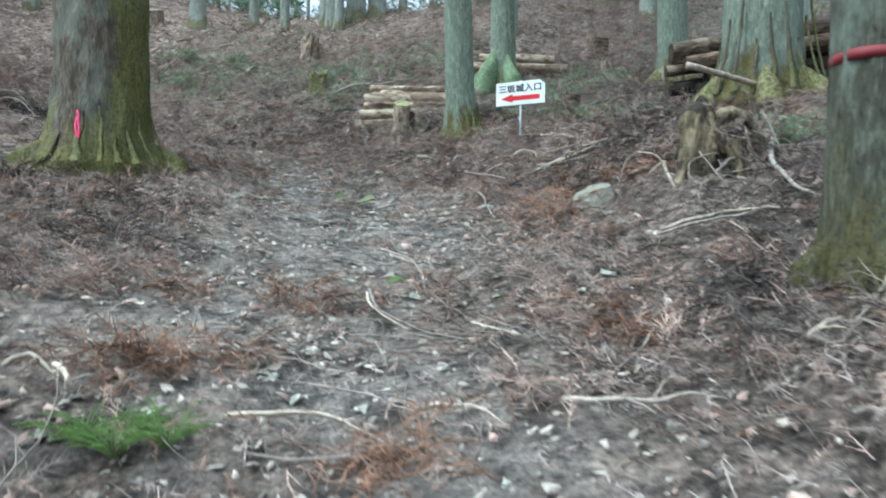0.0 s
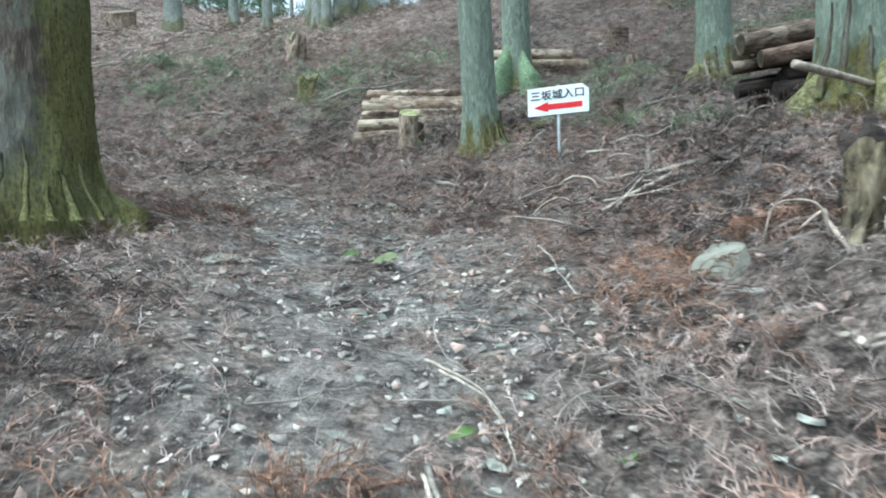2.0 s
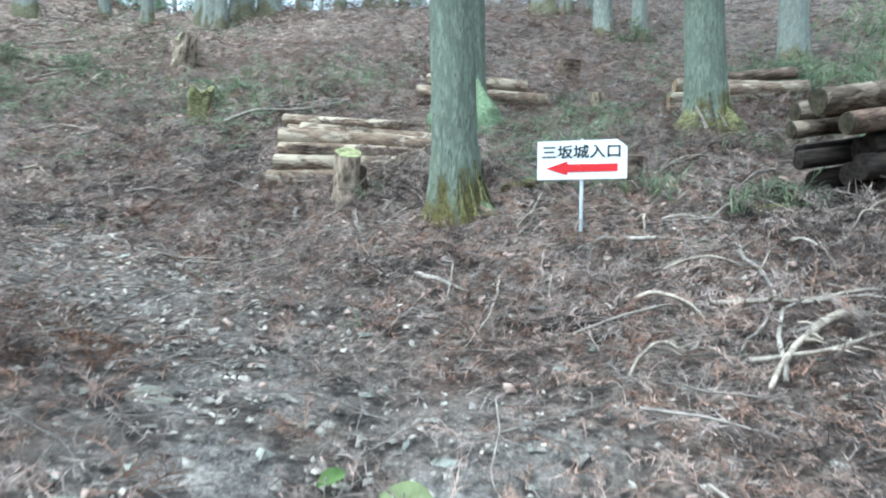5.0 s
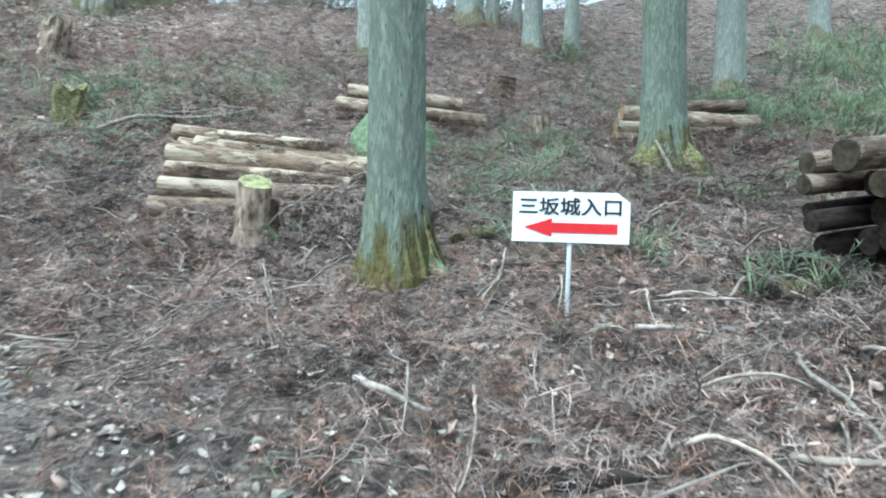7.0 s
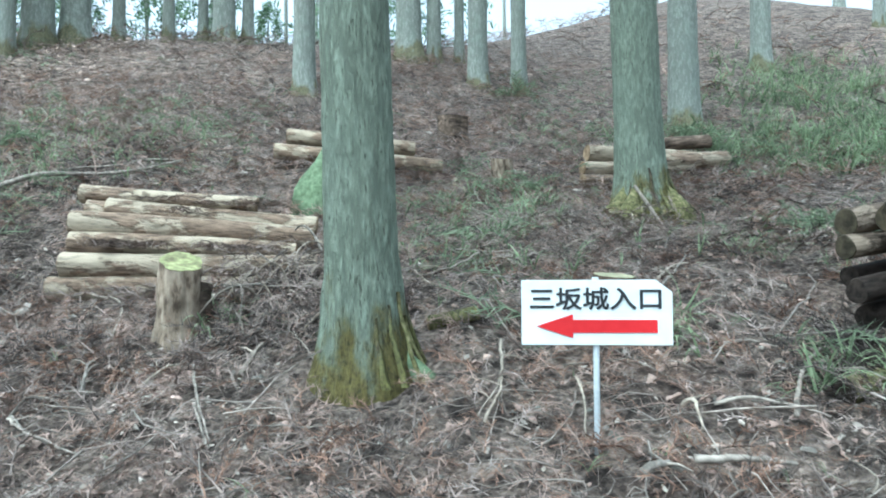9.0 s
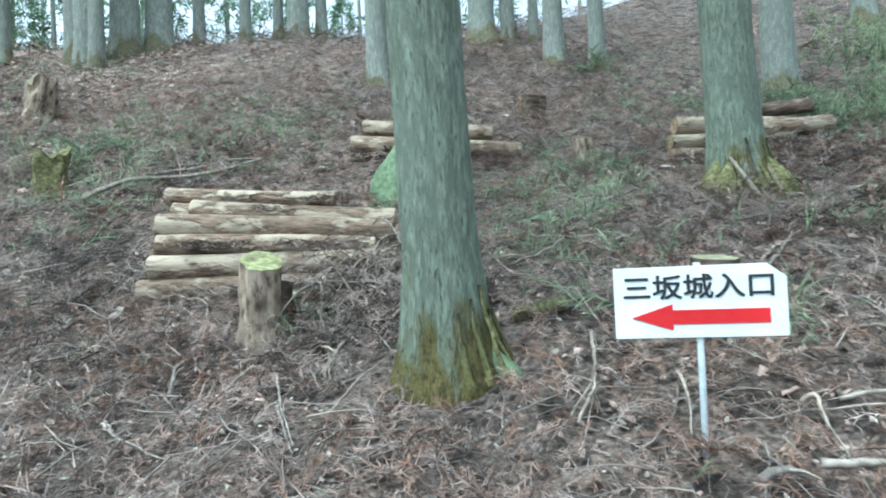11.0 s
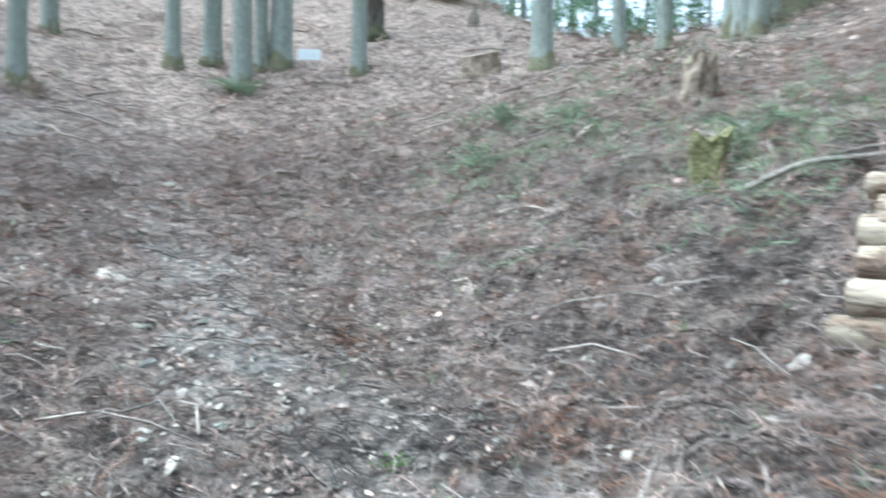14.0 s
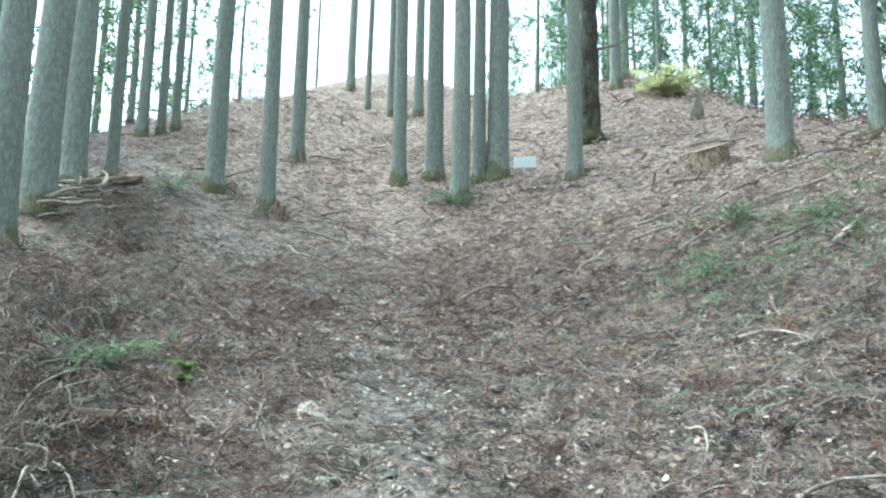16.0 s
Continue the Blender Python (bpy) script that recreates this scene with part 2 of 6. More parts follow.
def peeling(name, pale, brown, deep, share):
    """Timber whose brown bark has flaked off in patches along its length; no two logs alike."""
    m, nt, b, co = blank(name, 0.88)
    rnd = nt.nodes.new("ShaderNodeObjectInfo").outputs["Random"]
    shift = nt.nodes.new("ShaderNodeVectorMath")
    shift.operation = "ADD"
    far = nt.nodes.new("ShaderNodeCombineXYZ")
    for k in range(3):
        nt.links.new(calc(nt, "MULTIPLY", rnd, 31.0 + 17 * k), far.inputs[k])
    nt.links.new(co, shift.inputs[0])
    nt.links.new(far.outputs[0], shift.inputs[1])
    at = shift.outputs[0]
    fine = noisy(nt, at, 34, (0.22, 1.3, 1.3), 6, 0.7)
    wide = noisy(nt, at, 6.5, (0.55, 1.2, 1.2), 5, 0.62)
    bare = ramp(nt, fine, ((0.36, tuple(c * 0.52 for c in pale)), (0.48, tuple(c * 0.85 for c in pale)), (0.66, pale)))
    skin = ramp(nt, fine, ((0.36, deep), (0.52, brown), (0.70, tuple(c * 1.6 for c in brown))))
    lift = calc(nt, "ADD", wide, calc(nt, "MULTIPLY", calc(nt, "SUBTRACT", rnd, 0.5), 0.10))
    mask = stepped(nt, lift, share + 0.06, share - 0.05)
    col = mixed(nt, mask, bare, skin)
    knots = stepped(nt, noisy(nt, at, 4.2, (1, 1, 1), 2), 0.70, 0.76)
    col = mixed(nt, calc(nt, "MULTIPLY", knots, 0.7), col, deep)
    nt.links.new(col, b.inputs["Base Color"])
    bumped(nt, b, calc(nt, "ADD", fine, calc(nt, "MULTIPLY", mask, 1.5)), 0.8, 0.012)
    return m


LOG_BARK = peeling("peeling_log_bark", (0.41, 0.345, 0.26), (0.20, 0.145, 0.105), (0.075, 0.053, 0.038), 0.485)
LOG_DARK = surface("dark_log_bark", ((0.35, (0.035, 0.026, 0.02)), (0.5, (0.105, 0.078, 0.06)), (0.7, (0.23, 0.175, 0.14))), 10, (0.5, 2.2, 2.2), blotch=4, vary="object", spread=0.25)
LOG_RUST = peeling("red_brown_log_bark", (0.26, 0.185, 0.14), (0.15, 0.10, 0.075), (0.05, 0.035, 0.027), 0.5)
LOG_WORN = peeling("weathered_log_bark", (0.27, 0.215, 0.165), (0.10, 0.076, 0.058), (0.035, 0.027, 0.02), 0.54)
CUT_DARK = surface("dark_cut_end", ((0.35, (0.035, 0.03, 0.02)), (0.65, (0.115, 0.095, 0.062))), 16, blotch=6, dark=0.6, bump=0.2)
CUT = surface("cut_timber", ((0.35, (0.17, 0.115, 0.07)), (0.65, (0.38, 0.28, 0.18))), 16, blotch=6, dark=0.7, bump=0.15)
CUT_OLD = surface("weathered_cut", ((0.35, (0.165, 0.156, 0.095)), (0.65, (0.350, 0.332, 0.219))), 18, blotch=8, dark=0.7, bump=0.2)
CUT_MOSSY = surface("mossy_sawn_top", ((0.36, (0.13, 0.115, 0.065)), (0.52, (0.22, 0.225, 0.11)), (0.66, (0.33, 0.345, 0.17))), 16, blotch=8, dark=0.8, bump=0.2)
STUMP_BARK = surface("stump_bark", ((0.36, (0.085, 0.062, 0.044)), (0.48, (0.25, 0.195, 0.145)), (0.66, (0.38, 0.315, 0.245))), 22, (1, 1, 0.4), blotch=5, bump=0.7)
STICK_PALE = surface("pale_dead_wood", ((0.35, (0.20, 0.168, 0.138)), (0.65, (0.43, 0.375, 0.315))), 22, blotch=4, vary="object", spread=0.3)
STICK_GREY = surface("grey_dead_wood", ((0.35, (0.129, 0.112, 0.099)), (0.65, (0.367, 0.328, 0.289))), 22, blotch=4, vary="object", spread=0.3)
TWIG = surface("dead_twig", ((0.3, (0.14, 0.12, 0.107)), (0.7, (0.36, 0.318, 0.287))), 15, vary="island", spread=0.45, bump=0)
NEEDLE_GREY = surface("grey_dead_needles", ((0.3, (0.22, 0.185, 0.173)), (0.7, (0.46, 0.39, 0.365))), 9, vary="island", spread=0.5, bump=0)
NEEDLE_BROWN = surface("brown_dead_needles", ((0.3, (0.22, 0.158, 0.136)), (0.7, (0.46, 0.35, 0.305))), 9, vary="island", spread=0.5, bump=0)
NEEDLE_DUN = surface("dun_dead_needles", ((0.3, (0.15, 0.122, 0.112)), (0.7, (0.35, 0.288, 0.262))), 9, vary="island", spread=0.5, bump=0)
NEEDLE_ORANGE = surface("orange_dead_needles", ((0.3, (0.15, 0.084, 0.056)), (0.7, (0.305, 0.178, 0.122))), 9, vary="island", spread=0.45, bump=0)
NEEDLE_RUST = surface("rust_dead_needles", ((0.3, (0.165, 0.10, 0.075)), (0.7, (0.345, 0.225, 0.172))), 9, vary="island", spread=0.45, bump=0)
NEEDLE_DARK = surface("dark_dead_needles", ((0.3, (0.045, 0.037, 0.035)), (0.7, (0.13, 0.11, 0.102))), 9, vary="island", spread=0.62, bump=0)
CHIP = surface("pale_stone_chips", ((0.3, (0.22, 0.198, 0.175)), (0.7, (0.44, 0.405, 0.367))), 30, vary="island", spread=0.55, bump=0.2)
ROCK = surface("pale_rock", ((0.3, (0.184, 0.183, 0.153)), (0.7, (0.307, 0.301, 0.255))), 14, blotch=5, dark=0.75, bump=0.3, vary="object", spread=0.2)
STONE = surface("grey_green_stone", ((0.3, (0.21, 0.215, 0.188)), (0.7, (0.36, 0.365, 0.325))), 24, blotch=7, dark=0.75, bump=0.25, vary="object", spread=0.35)
FLAKE = surface("pale_dry_flakes", ((0.3, (0.30, 0.265, 0.225)), (0.7, (0.52, 0.475, 0.425))), 25, vary="island", spread=0.45, bump=0)
TAN_LEAF = surface("tan_dead_leaves", ((0.3, (0.34, 0.26, 0.215)), (0.7, (0.56, 0.45, 0.385))), 12, vary="island", spread=0.3, bump=0)
GRASS = surface("pale_green_grass", ((0.3, (0.14, 0.19, 0.105)), (0.7, (0.31, 0.385, 0.235))), 8, vary="island", spread=0.45, bump=0, roughness=0.6)
FERN = surface("green_frond", ((0.3, (0.165, 0.21, 0.14)), (0.7, (0.34, 0.415, 0.28))), 10, vary="island", spread=0.45, bump=0, roughness=0.7)
YELLOW = surface("yellow_green_leaf", ((0.3, (0.491, 0.529, 0.283)), (0.7, (0.794, 0.794, 0.510))), 12, vary="island", spread=0.3, bump=0, roughness=0.6)
LEAF = surface("limp_yellow_green_leaf", ((0.3, (0.10, 0.125, 0.05)), (0.7, (0.175, 0.20, 0.095))), 30, bump=0.2, roughness=0.7)
BRIGHT = surface("fresh_green_leaf", ((0.3, (0.115, 0.195, 0.06)), (0.7, (0.23, 0.345, 0.125))), 12, vary="island", spread=0.3, bump=0, roughness=0.6)
CROWN = surface("cedar_foliage", ((0.3, (0.111, 0.186, 0.113)), (0.7, (0.278, 0.390, 0.246))), 3, vary="island", spread=0.5, bump=0, roughness=0.7)


def see_through(m, share):
    """Lets part of the light pass through thin leaves."""
    nt = m.node_tree
    b, out = nt.nodes["Principled BSDF"], nt.nodes["Material Output"]
    t, mix = nt.nodes.new("ShaderNodeBsdfTranslucent"), nt.nodes.new("ShaderNodeMixShader")
    nt.links.new(b.inputs["Base Color"].links[0].from_socket, t.inputs["Color"])
    mix.inputs[0].default_value = share
    nt.links.new(b.outputs[0], mix.inputs[1])
    nt.links.new(t.outputs[0], mix.inputs[2])
    nt.links.new(mix.outputs[0], out.inputs["Surface"])


for leafy in (CROWN, GRASS, FERN, BRIGHT, YELLOW):
    see_through(leafy, 0.45)
WHITE = surface("white_board", ((0.3, (0.64, 0.69, 0.70)), (0.7, (0.71, 0.75, 0.76))), 6, blotch=3, dark=0.93, roughness=0.45, bump=0.02)
INK = surface("black_lettering", ((0.3, (0.02, 0.022, 0.026)), (0.7, (0.035, 0.037, 0.04))), 40, dark=0.9, roughness=0.5, bump=0)
RED = surface("red_arrow_film", ((0.3, (0.50, 0.014, 0.02)), (0.7, (0.57, 0.022, 0.028))), 20, dark=0.92, roughness=0.5, bump=0)
POST = surface("grey_metal_post", ((0.3, (0.36, 0.39, 0.41)), (0.7, (0.46, 0.49, 0.51))), 40, dark=0.85, roughness=0.5, bump=0.05)
PINK = surface("pink_ribbon", ((0.3, (0.80, 0.05, 0.16)), (0.7, (0.90, 0.10, 0.24))), 20, dark=0.85, roughness=0.6, bump=0.1)
TAPE = surface("red_tape", ((0.3, (0.125, 0.016, 0.02)), (0.7, (0.155, 0.023, 0.028))), 20, dark=0.75, roughness=0.6, bump=0.1)


# ---- mesh helpers ----
def mesh(name, verts, faces, material, parent=None, smooth=True, label=""):
    me = bpy.data.meshes.new(name)
    me.from_pydata([tuple(v) for v in verts], [], [tuple(f) for f in faces])
    me.materials.append(material)
    me.shade_smooth() if smooth else me.shade_flat()
    me.update()
    ob = new(name, me)
    ob.parent = parent
    return tagged(ob, label)


def part(name, bm, material, parent, label="", smooth=True):
    me = bpy.data.meshes.new(name)
    bm.to_mesh(me)
    bm.free()
    me.materials.append(material)
    me.shade_smooth() if smooth else me.shade_flat()
    ob = new(name, me)
    ob.parent = parent
    return tagged(ob, label)


def thing(name, x, y, z, label, category, group="", rz=0.0, rx=0.0, ry=0.0):
    ob = new(name)
    ob.empty_display_size = 0.1
    ob.matrix_world = pose(x, y, z, rx, ry, rz)
    return tagged(ob, label, category, group)


def bulk(name, v, f, material, label, category="", kind="stuff"):
    """One large mesh of triangles from arrays."""
    me = bpy.data.meshes.new(name)
    me.vertices.add(len(v))
    me.vertices.foreach_set("co", np.ascontiguousarray(v, dtype=np.float32).ravel())
    me.loops.add(f.size)
    me.loops.foreach_set("vertex_index", np.ascontiguousarray(f, dtype=np.int32).ravel())
    me.polygons.add(len(f))
    me.polygons.foreach_set("loop_start", np.arange(0, f.size, f.shape[1], dtype=np.int32))
    me.update(calc_edges=True)
    me.materials.append(material)
    ob = new(name, me)
    return tagged(ob, label, category, kind=kind)


def tube(points, radii, sides=8, caps=True, lump=0.0, seed=0):
    """A bent, tapered round bar; returns vertices and faces."""
    r = random.Random(seed)
    pts = [Vector(p) for p in points]
    v, f = [], []
    side = None
    for i, p in enumerate(pts):
        t = (pts[min(i + 1, len(pts) - 1)] - pts[max(i - 1, 0)]).normalized()
        side = (side - t * side.dot(t)).normalized() if side else t.orthogonal().normalized()
        other = t.cross(side)
        for k in range(sides):
            a = math.tau * k / sides
            q = radii[i] * (1 + lump * (r.random() - 0.5))
            v.append(p + side * math.cos(a) * q + other * math.sin(a) * q)
    for i in range(len(pts) - 1):
        for k in range(sides):
            a, b = i * sides + k, i * sides + (k + 1) % sides
            f.append((a, b, b + sides, a + sides))
    if caps:
        f.append(tuple(range(sides))[::-1])
        f.append(tuple(range(len(v) - sides, len(v))))
    return v, f


def curve_through(pts, n):
    """Points along a smooth bend through the given ones."""
    pts = [Vector(p) for p in pts]
    ext = [pts[0] * 2 - pts[1], *pts, pts[-1] * 2 - pts[-2]]
    out = []
    for i in range(len(pts) - 1):
        a, b, c, d = ext[i:i + 4]
        for k in range(n):
            t = k / n
            out.append(0.5 * (2 * b + (c - a) * t + (2 * a - 5 * b + 4 * c - d) * t * t + (3 * b - 3 * c + d - a) * t ** 3))
    return out + [pts[-1]]


# ---- ground ----
def graded(lo, hi, step, reach, grow):
    core = list(np.arange(lo, hi, step))
    for sign, edge in ((-1, core[0]), (1, core[-1])):
        s, p, extra = step, edge, []
        while abs(p - edge) < reach:
            s *= grow
            p += sign * s
            extra.append(p)
        core = extra[::-1] + core if sign < 0 else core + extra
    return np.array(core)


def ground():
    xs, ys = graded(-4.0, 2.6, 0.07, 1500, 1.08), graded(1.4, 11.5, 0.07, 1500, 1.08)
    gx, gy = np.meshgrid(xs, ys, indexing="ij")
    x, y = gx.ravel(), gy.ravel()
    z = land_z(x, y)
    n, m = len(xs), len(ys)
    i = np.arange((n - 1) * m).reshape(n - 1, m)[:, :-1].ravel()
    f = np.stack([i, i + m, i + m + 1, i + 1], 1)
    ob = bulk("ground", np.stack([x, y, z], 1), f, SOIL, "forest floor of brown needle litter and grey gravel", "ground", "structure")
    ob.data.shade_smooth()
    a = ob.data.attributes.new("trodden", "FLOAT", "POINT")
    a.data.foreach_set("value", trodden(x, y).astype(np.float32))
    a = ob.data.attributes.new("leafy", "FLOAT", "POINT")
    a.data.foreach_set("value", (np.clip((y - 13.0 - 0.12 * (x + 12)) / 4, 0, 1) * np.clip((2 - x) / 4, 0, 1)).astype(np.float32))


ground()


# ---- trees ----
def trunk_mesh(name, r, height, flare, around, rows, material, ridges, seed, lobes=5, strips=0.0, parent=None):
    """A tapered trunk with a lobed foot and furrowed, stringy bark."""
    u = np.linspace(0, 1, rows)
    h = -0.35 + (height + 0.35) * u ** 2.2
    a = np.linspace(0, 1, around, endpoint=False)
    hh, aa = np.meshgrid(h, a, indexing="ij")
    taper = 1 - 0.72 * np.clip(hh, 0, None) / height
    foot = np.exp(-np.clip(hh + 0.05, 0, None) / 0.20)
    lobe = vnoise(aa * lobes + seed * 3.7, np.full(aa.shape, seed * 1.3 + 2), lobes) - 0.35
    rad = r * taper + (flare - r) * foot * (0.75 + 0.9 * lobe)
    wander = (vnoise(aa * 6, hh * 1.2 + seed, 6) - 0.5) * 0.03
    k = max(8, int(around / 4))
    fur = vnoise((aa + wander) * k, hh * 3.6 + seed * 5, k)
    fine = vnoise((aa + wander) * k * 2, hh * 13 + seed * 7, k * 2)
    rad = rad + ridges * ((1 - np.abs(2 * fur - 1)) - 0.5) + ridges * 0.6 * (fine - 0.5)
    if strips:
        flake = vnoise(aa * 18 + 3, hh * 2.5 + seed, 18)
        rad = rad + strips * np.clip(flake - 0.62, 0, 1) * np.exp(-np.clip(hh - 0.15, 0, None) / 0.35)
    ang = aa * math.tau
    sway = np.clip(hh, 0, None) / height
    x = rad * np.cos(ang) + 0.10 * np.sin(sway * 5 + seed) * sway
    y = rad * np.sin(ang) + 0.08 * np.sin(sway * 4 + seed * 2) * sway
    v = np.stack([x, y, hh], -1).reshape(-1, 3)
    f = []
    for i in range(rows - 1):
        b = i * around
        f += [(b + j, b + (j + 1) % around, b + around + (j + 1) % around, b + around + j) for j in range(around)]
    return mesh(name, v, f, material, parent)


def crown_arrays(seed, low, top, wide, clumps, blades, size, droop=0.35, slim=0.16):
    """A ragged conifer crown: sprays of small leaf blades round the upper stem."""
    g = np.random.default_rng(seed)
    t = g.random(clumps) ** 0.8
    h = low + (top - low) * t
    reach = wide * (1 - t) ** 0.7 * (0.25 + 0.75 * g.random(clumps)) + 0.15
    a = g.random(clumps) * math.tau
    a = np.round(a * 2.4) / 2.4 + g.normal(0, 0.25, clumps)
    c = np.stack([reach * np.cos(a), reach * np.sin(a), h - droop * reach], 1)
    c = np.repeat(c, blades, 0)
    n = len(c)
    d = g.normal(0, 1, (n, 3))
    d[:, 0] += 0.9 * np.cos(np.repeat(a, blades))
    d[:, 1] += 0.9 * np.sin(np.repeat(a, blades))
    d[:, 2] -= 0.3
    d /= np.linalg.norm(d, axis=1)[:, None]
    s = np.cross(d, g.normal(0, 1, (n, 3)))
    s /= np.linalg.norm(s, axis=1)[:, None]
    length = size * (0.6 + 0.8 * g.random((n, 1)))
    p0 = c + g.normal(0, size * 0.35, (n, 3))
    w = length * slim
    v = np.stack([p0, p0 + d * length * 0.5 + s * w, p0 + d * length, p0 + d * length * 0.5 - s * w], 1).reshape(-1, 3)
    i = np.arange(n)[:, None] * 4
    return v, np.concatenate([i + np.array([0, 1, 2]), i + np.array([0, 2, 3])])


def crown_mesh(name, seed, low, top, wide, clumps, blades, size, parent, droop=0.35, slim=0.16):
    v, f = crown_arrays(seed, low, top, wide, clumps, blades, size, droop, slim)
    ob = bulk(name, v, f, CROWN, "", kind="")
    ob.parent = parent
    return ob


def limb(parent, h, a, length, r, droop, seed):
    """A bare dead branch stub on a trunk."""
    g = random.Random(seed)
    p = [Vector((0.1 * math.cos(a), 0.1 * math.sin(a), h))]
    for k in range(1, 5):
        s = k / 4
        p.append(Vector((math.cos(a) * (0.1 + length * s), math.sin(a) * (0.1 + length * s), h - droop * s * s * length + g.uniform(-0.04, 0.04))))
    v, f = tube(p, [r, r * 0.8, r * 0.6, r * 0.4, r * 0.15], 5, True, 0.2, seed)
    return mesh("dead_branch", v, f, STICK_GREY, parent)


TREE_GROUP = "cedars of the plantation"
stems = {}


def near_tree(x, y, r, flare, label, seed, lean_x=0.0, lean_y=0.0, material=None, strips=0.05, height=19, ridges=0.011, leafy=90):
    t = thing("cedar_tree", x, y, gz(x, y), label, "tree", TREE_GROUP, 0, lean_y, lean_x)
    stems[t.name] = trunk_mesh("trunk", r, height, flare, 120, 124, material or BARK_NEAR, ridges, seed, 6, strips, t)
    crown_mesh("crown", seed, 9, height + 1.2, 2.6, leafy, 7, 0.5, t)
    for k in range(3):
        limb(t, 6.2 + 0.9 * k, seed + k * 2.3, 0.9, 0.03, 0.3, seed * 10 + k)
    return t


def bark_strip(tree, a, h0, h1, r0, r1, width, seed):
    """A loose ribbon of bark that peels from the foot of a trunk."""
    g = random.Random(seed)
    v, f = [], []
    for k in range(7):
        s = k / 6
        h = h0 + (h1 - h0) * s
        rr = r1 + (r0 - r1) * (1 - s) ** 1.5 + 0.015
        w = width * (1 - 0.75 * s) / 2
        aa = a + g.uniform(-0.03, 0.03)
        for d, off in ((-w, 0), (0, 0.012), (w, 0), (0, -0.012)):
            b = aa + d / max(rr, 0.05)
            v.append(((rr + off) * math.cos(b), (rr + off) * math.sin(b), h))
    for k in range(6):
        for j in range(4):
            f.append((k * 4 + j, k * 4 + (j + 1) % 4, k * 4 + 4 + (j + 1) % 4, k * 4 + 4 + j))
    f += [(0, 1, 2, 3), (27, 26, 25, 24)]
    return mesh("bark_strip", v, f, MOSSY if g.random() < 0.5 and r1 < 0.4 else BARK_OLD, stems[tree.name])


tree_a = near_tree(-2.95, 6.03, 0.380, 0.58, "thick old cedar with furrowed bark and mossy flared roots", 3, 0, 0, BARK_OLD, 0.10, ridges=0.026)
tree_b = near_tree(0.22, 9.02, 0.185, 0.31, "grey-green cedar with stringy bark and yellow moss at its foot", 5, -1.6, 0.4, None, 0.08)
tree_c = near_tree(1.02, 12.15, 0.215, 0.38, "cedar with a bright green lichen-covered buttress root", 8, -1.0, 0)
tree_d = near_tree(3.59, 10.95, 0.232, 0.42, "grey-green cedar with a broad moss-covered foot beside stacked logs", 11, -1.6, 0)
# the next two get denser unseen crowns, added to shade the ground at right
tree_e = near_tree(3.10, 6.85, 0.36, 0.56, "thick cedar with shredded bark strips standing before a log stack", 14, 0, 0, None, 0.12, ridges=0.02, leafy=240)
tree_f = near_tree(1.79, 2.92, 0.172, 0.28, "slim mossy cedar with a band of red tape", 17, 0.8, 0, BARK_SLIM, 0.04, leafy=240)
for k in range(9):
    bark_strip(tree_a, -2.4 + 0.36 * k + 0.22 * math.sin(k * 7), -0.05, 0.16 + 0.10 * (k * 5 % 4), 0.60, 0.41, 0.05 + 0.02 * (k % 3), k)
    bark_strip(tree_e, -3.0 + 0.30 * k, 0.0, 0.5 + 0.22 * (k % 3), 0.58, 0.41, 0.07, 40 + k)
for k in range(6):
    bark_strip(tree_b, -1.6 + 0.33 * k, -0.02, 0.30 + 0.06 * (k % 3), 0.33, 0.20, 0.05, 20 + k)
    bark_strip(tree_d, -2.6 + 0.33 * k, -0.02, 0.28 + 0.06 * (k % 3), 0.42, 0.24, 0.07, 60 + k)


def buttress(tree, a, r0, h, w, material, label):
    """A wedge-shaped root that runs out from the foot of a trunk."""
    v, f = [], []
    rows = 8
    for i in range(rows):
        s = i / (rows - 1)
        rr = 0.12 + (r0 - 0.12) * s
        top = h * (1 - s) ** 0.75
        ww = w * (0.5 + 0.5 * s)
        for d, z in ((-ww, -0.25), (-ww * 0.7, top * 0.6), (0, top), (ww * 0.7, top * 0.6), (ww, -0.25)):
            v.append((rr * math.cos(a) - d * math.sin(a), rr * math.sin(a) + d * math.cos(a), z))
    for i in range(rows - 1):
        for j in range(4):
            f.append((i * 5 + j, i * 5 + j + 1, i * 5 + 6 + j, i * 5 + 5 + j))
    f += [(4, 3, 2, 1, 0), tuple(range(rows * 5 - 5, rows * 5))]
    return mesh("root", v, f, material, stems[tree.name], True, label)


buttress(tree_c, -2.35, 0.70, 0.72, 0.20, GREEN_MOSS, "root coated in pale green lichen")
buttress(tree_c, -1.3, 0.60, 0.62, 0.18, GREEN_MOSS, "root coated in pale green lichen")
buttress(tree_b, -0.75, 0.38, 0.20, 0.07, GREEN_MOSS, "root tip coated in pale green lichen")
for a in (-2.3, 0.0):
    buttress(tree_a, a, 0.72, 0.30, 0.10, BARK_OLD, "mossy root")
for a in (-2.5, -1.2, 3.4):
    buttress(tree_d, a, 0.50, 0.36, 0.12, MOSSY, "mossy root")
for a in (3.3, -1.9):
    buttress(tree_f, a, 0.34, 0.18, 0.06, BARK_SLIM, "mossy root")
for a in (-2.9, -1.9, -0.9):
    buttress(tree_e, a, 0.70, 0.45, 0.13, MOSSY, "mossy root")

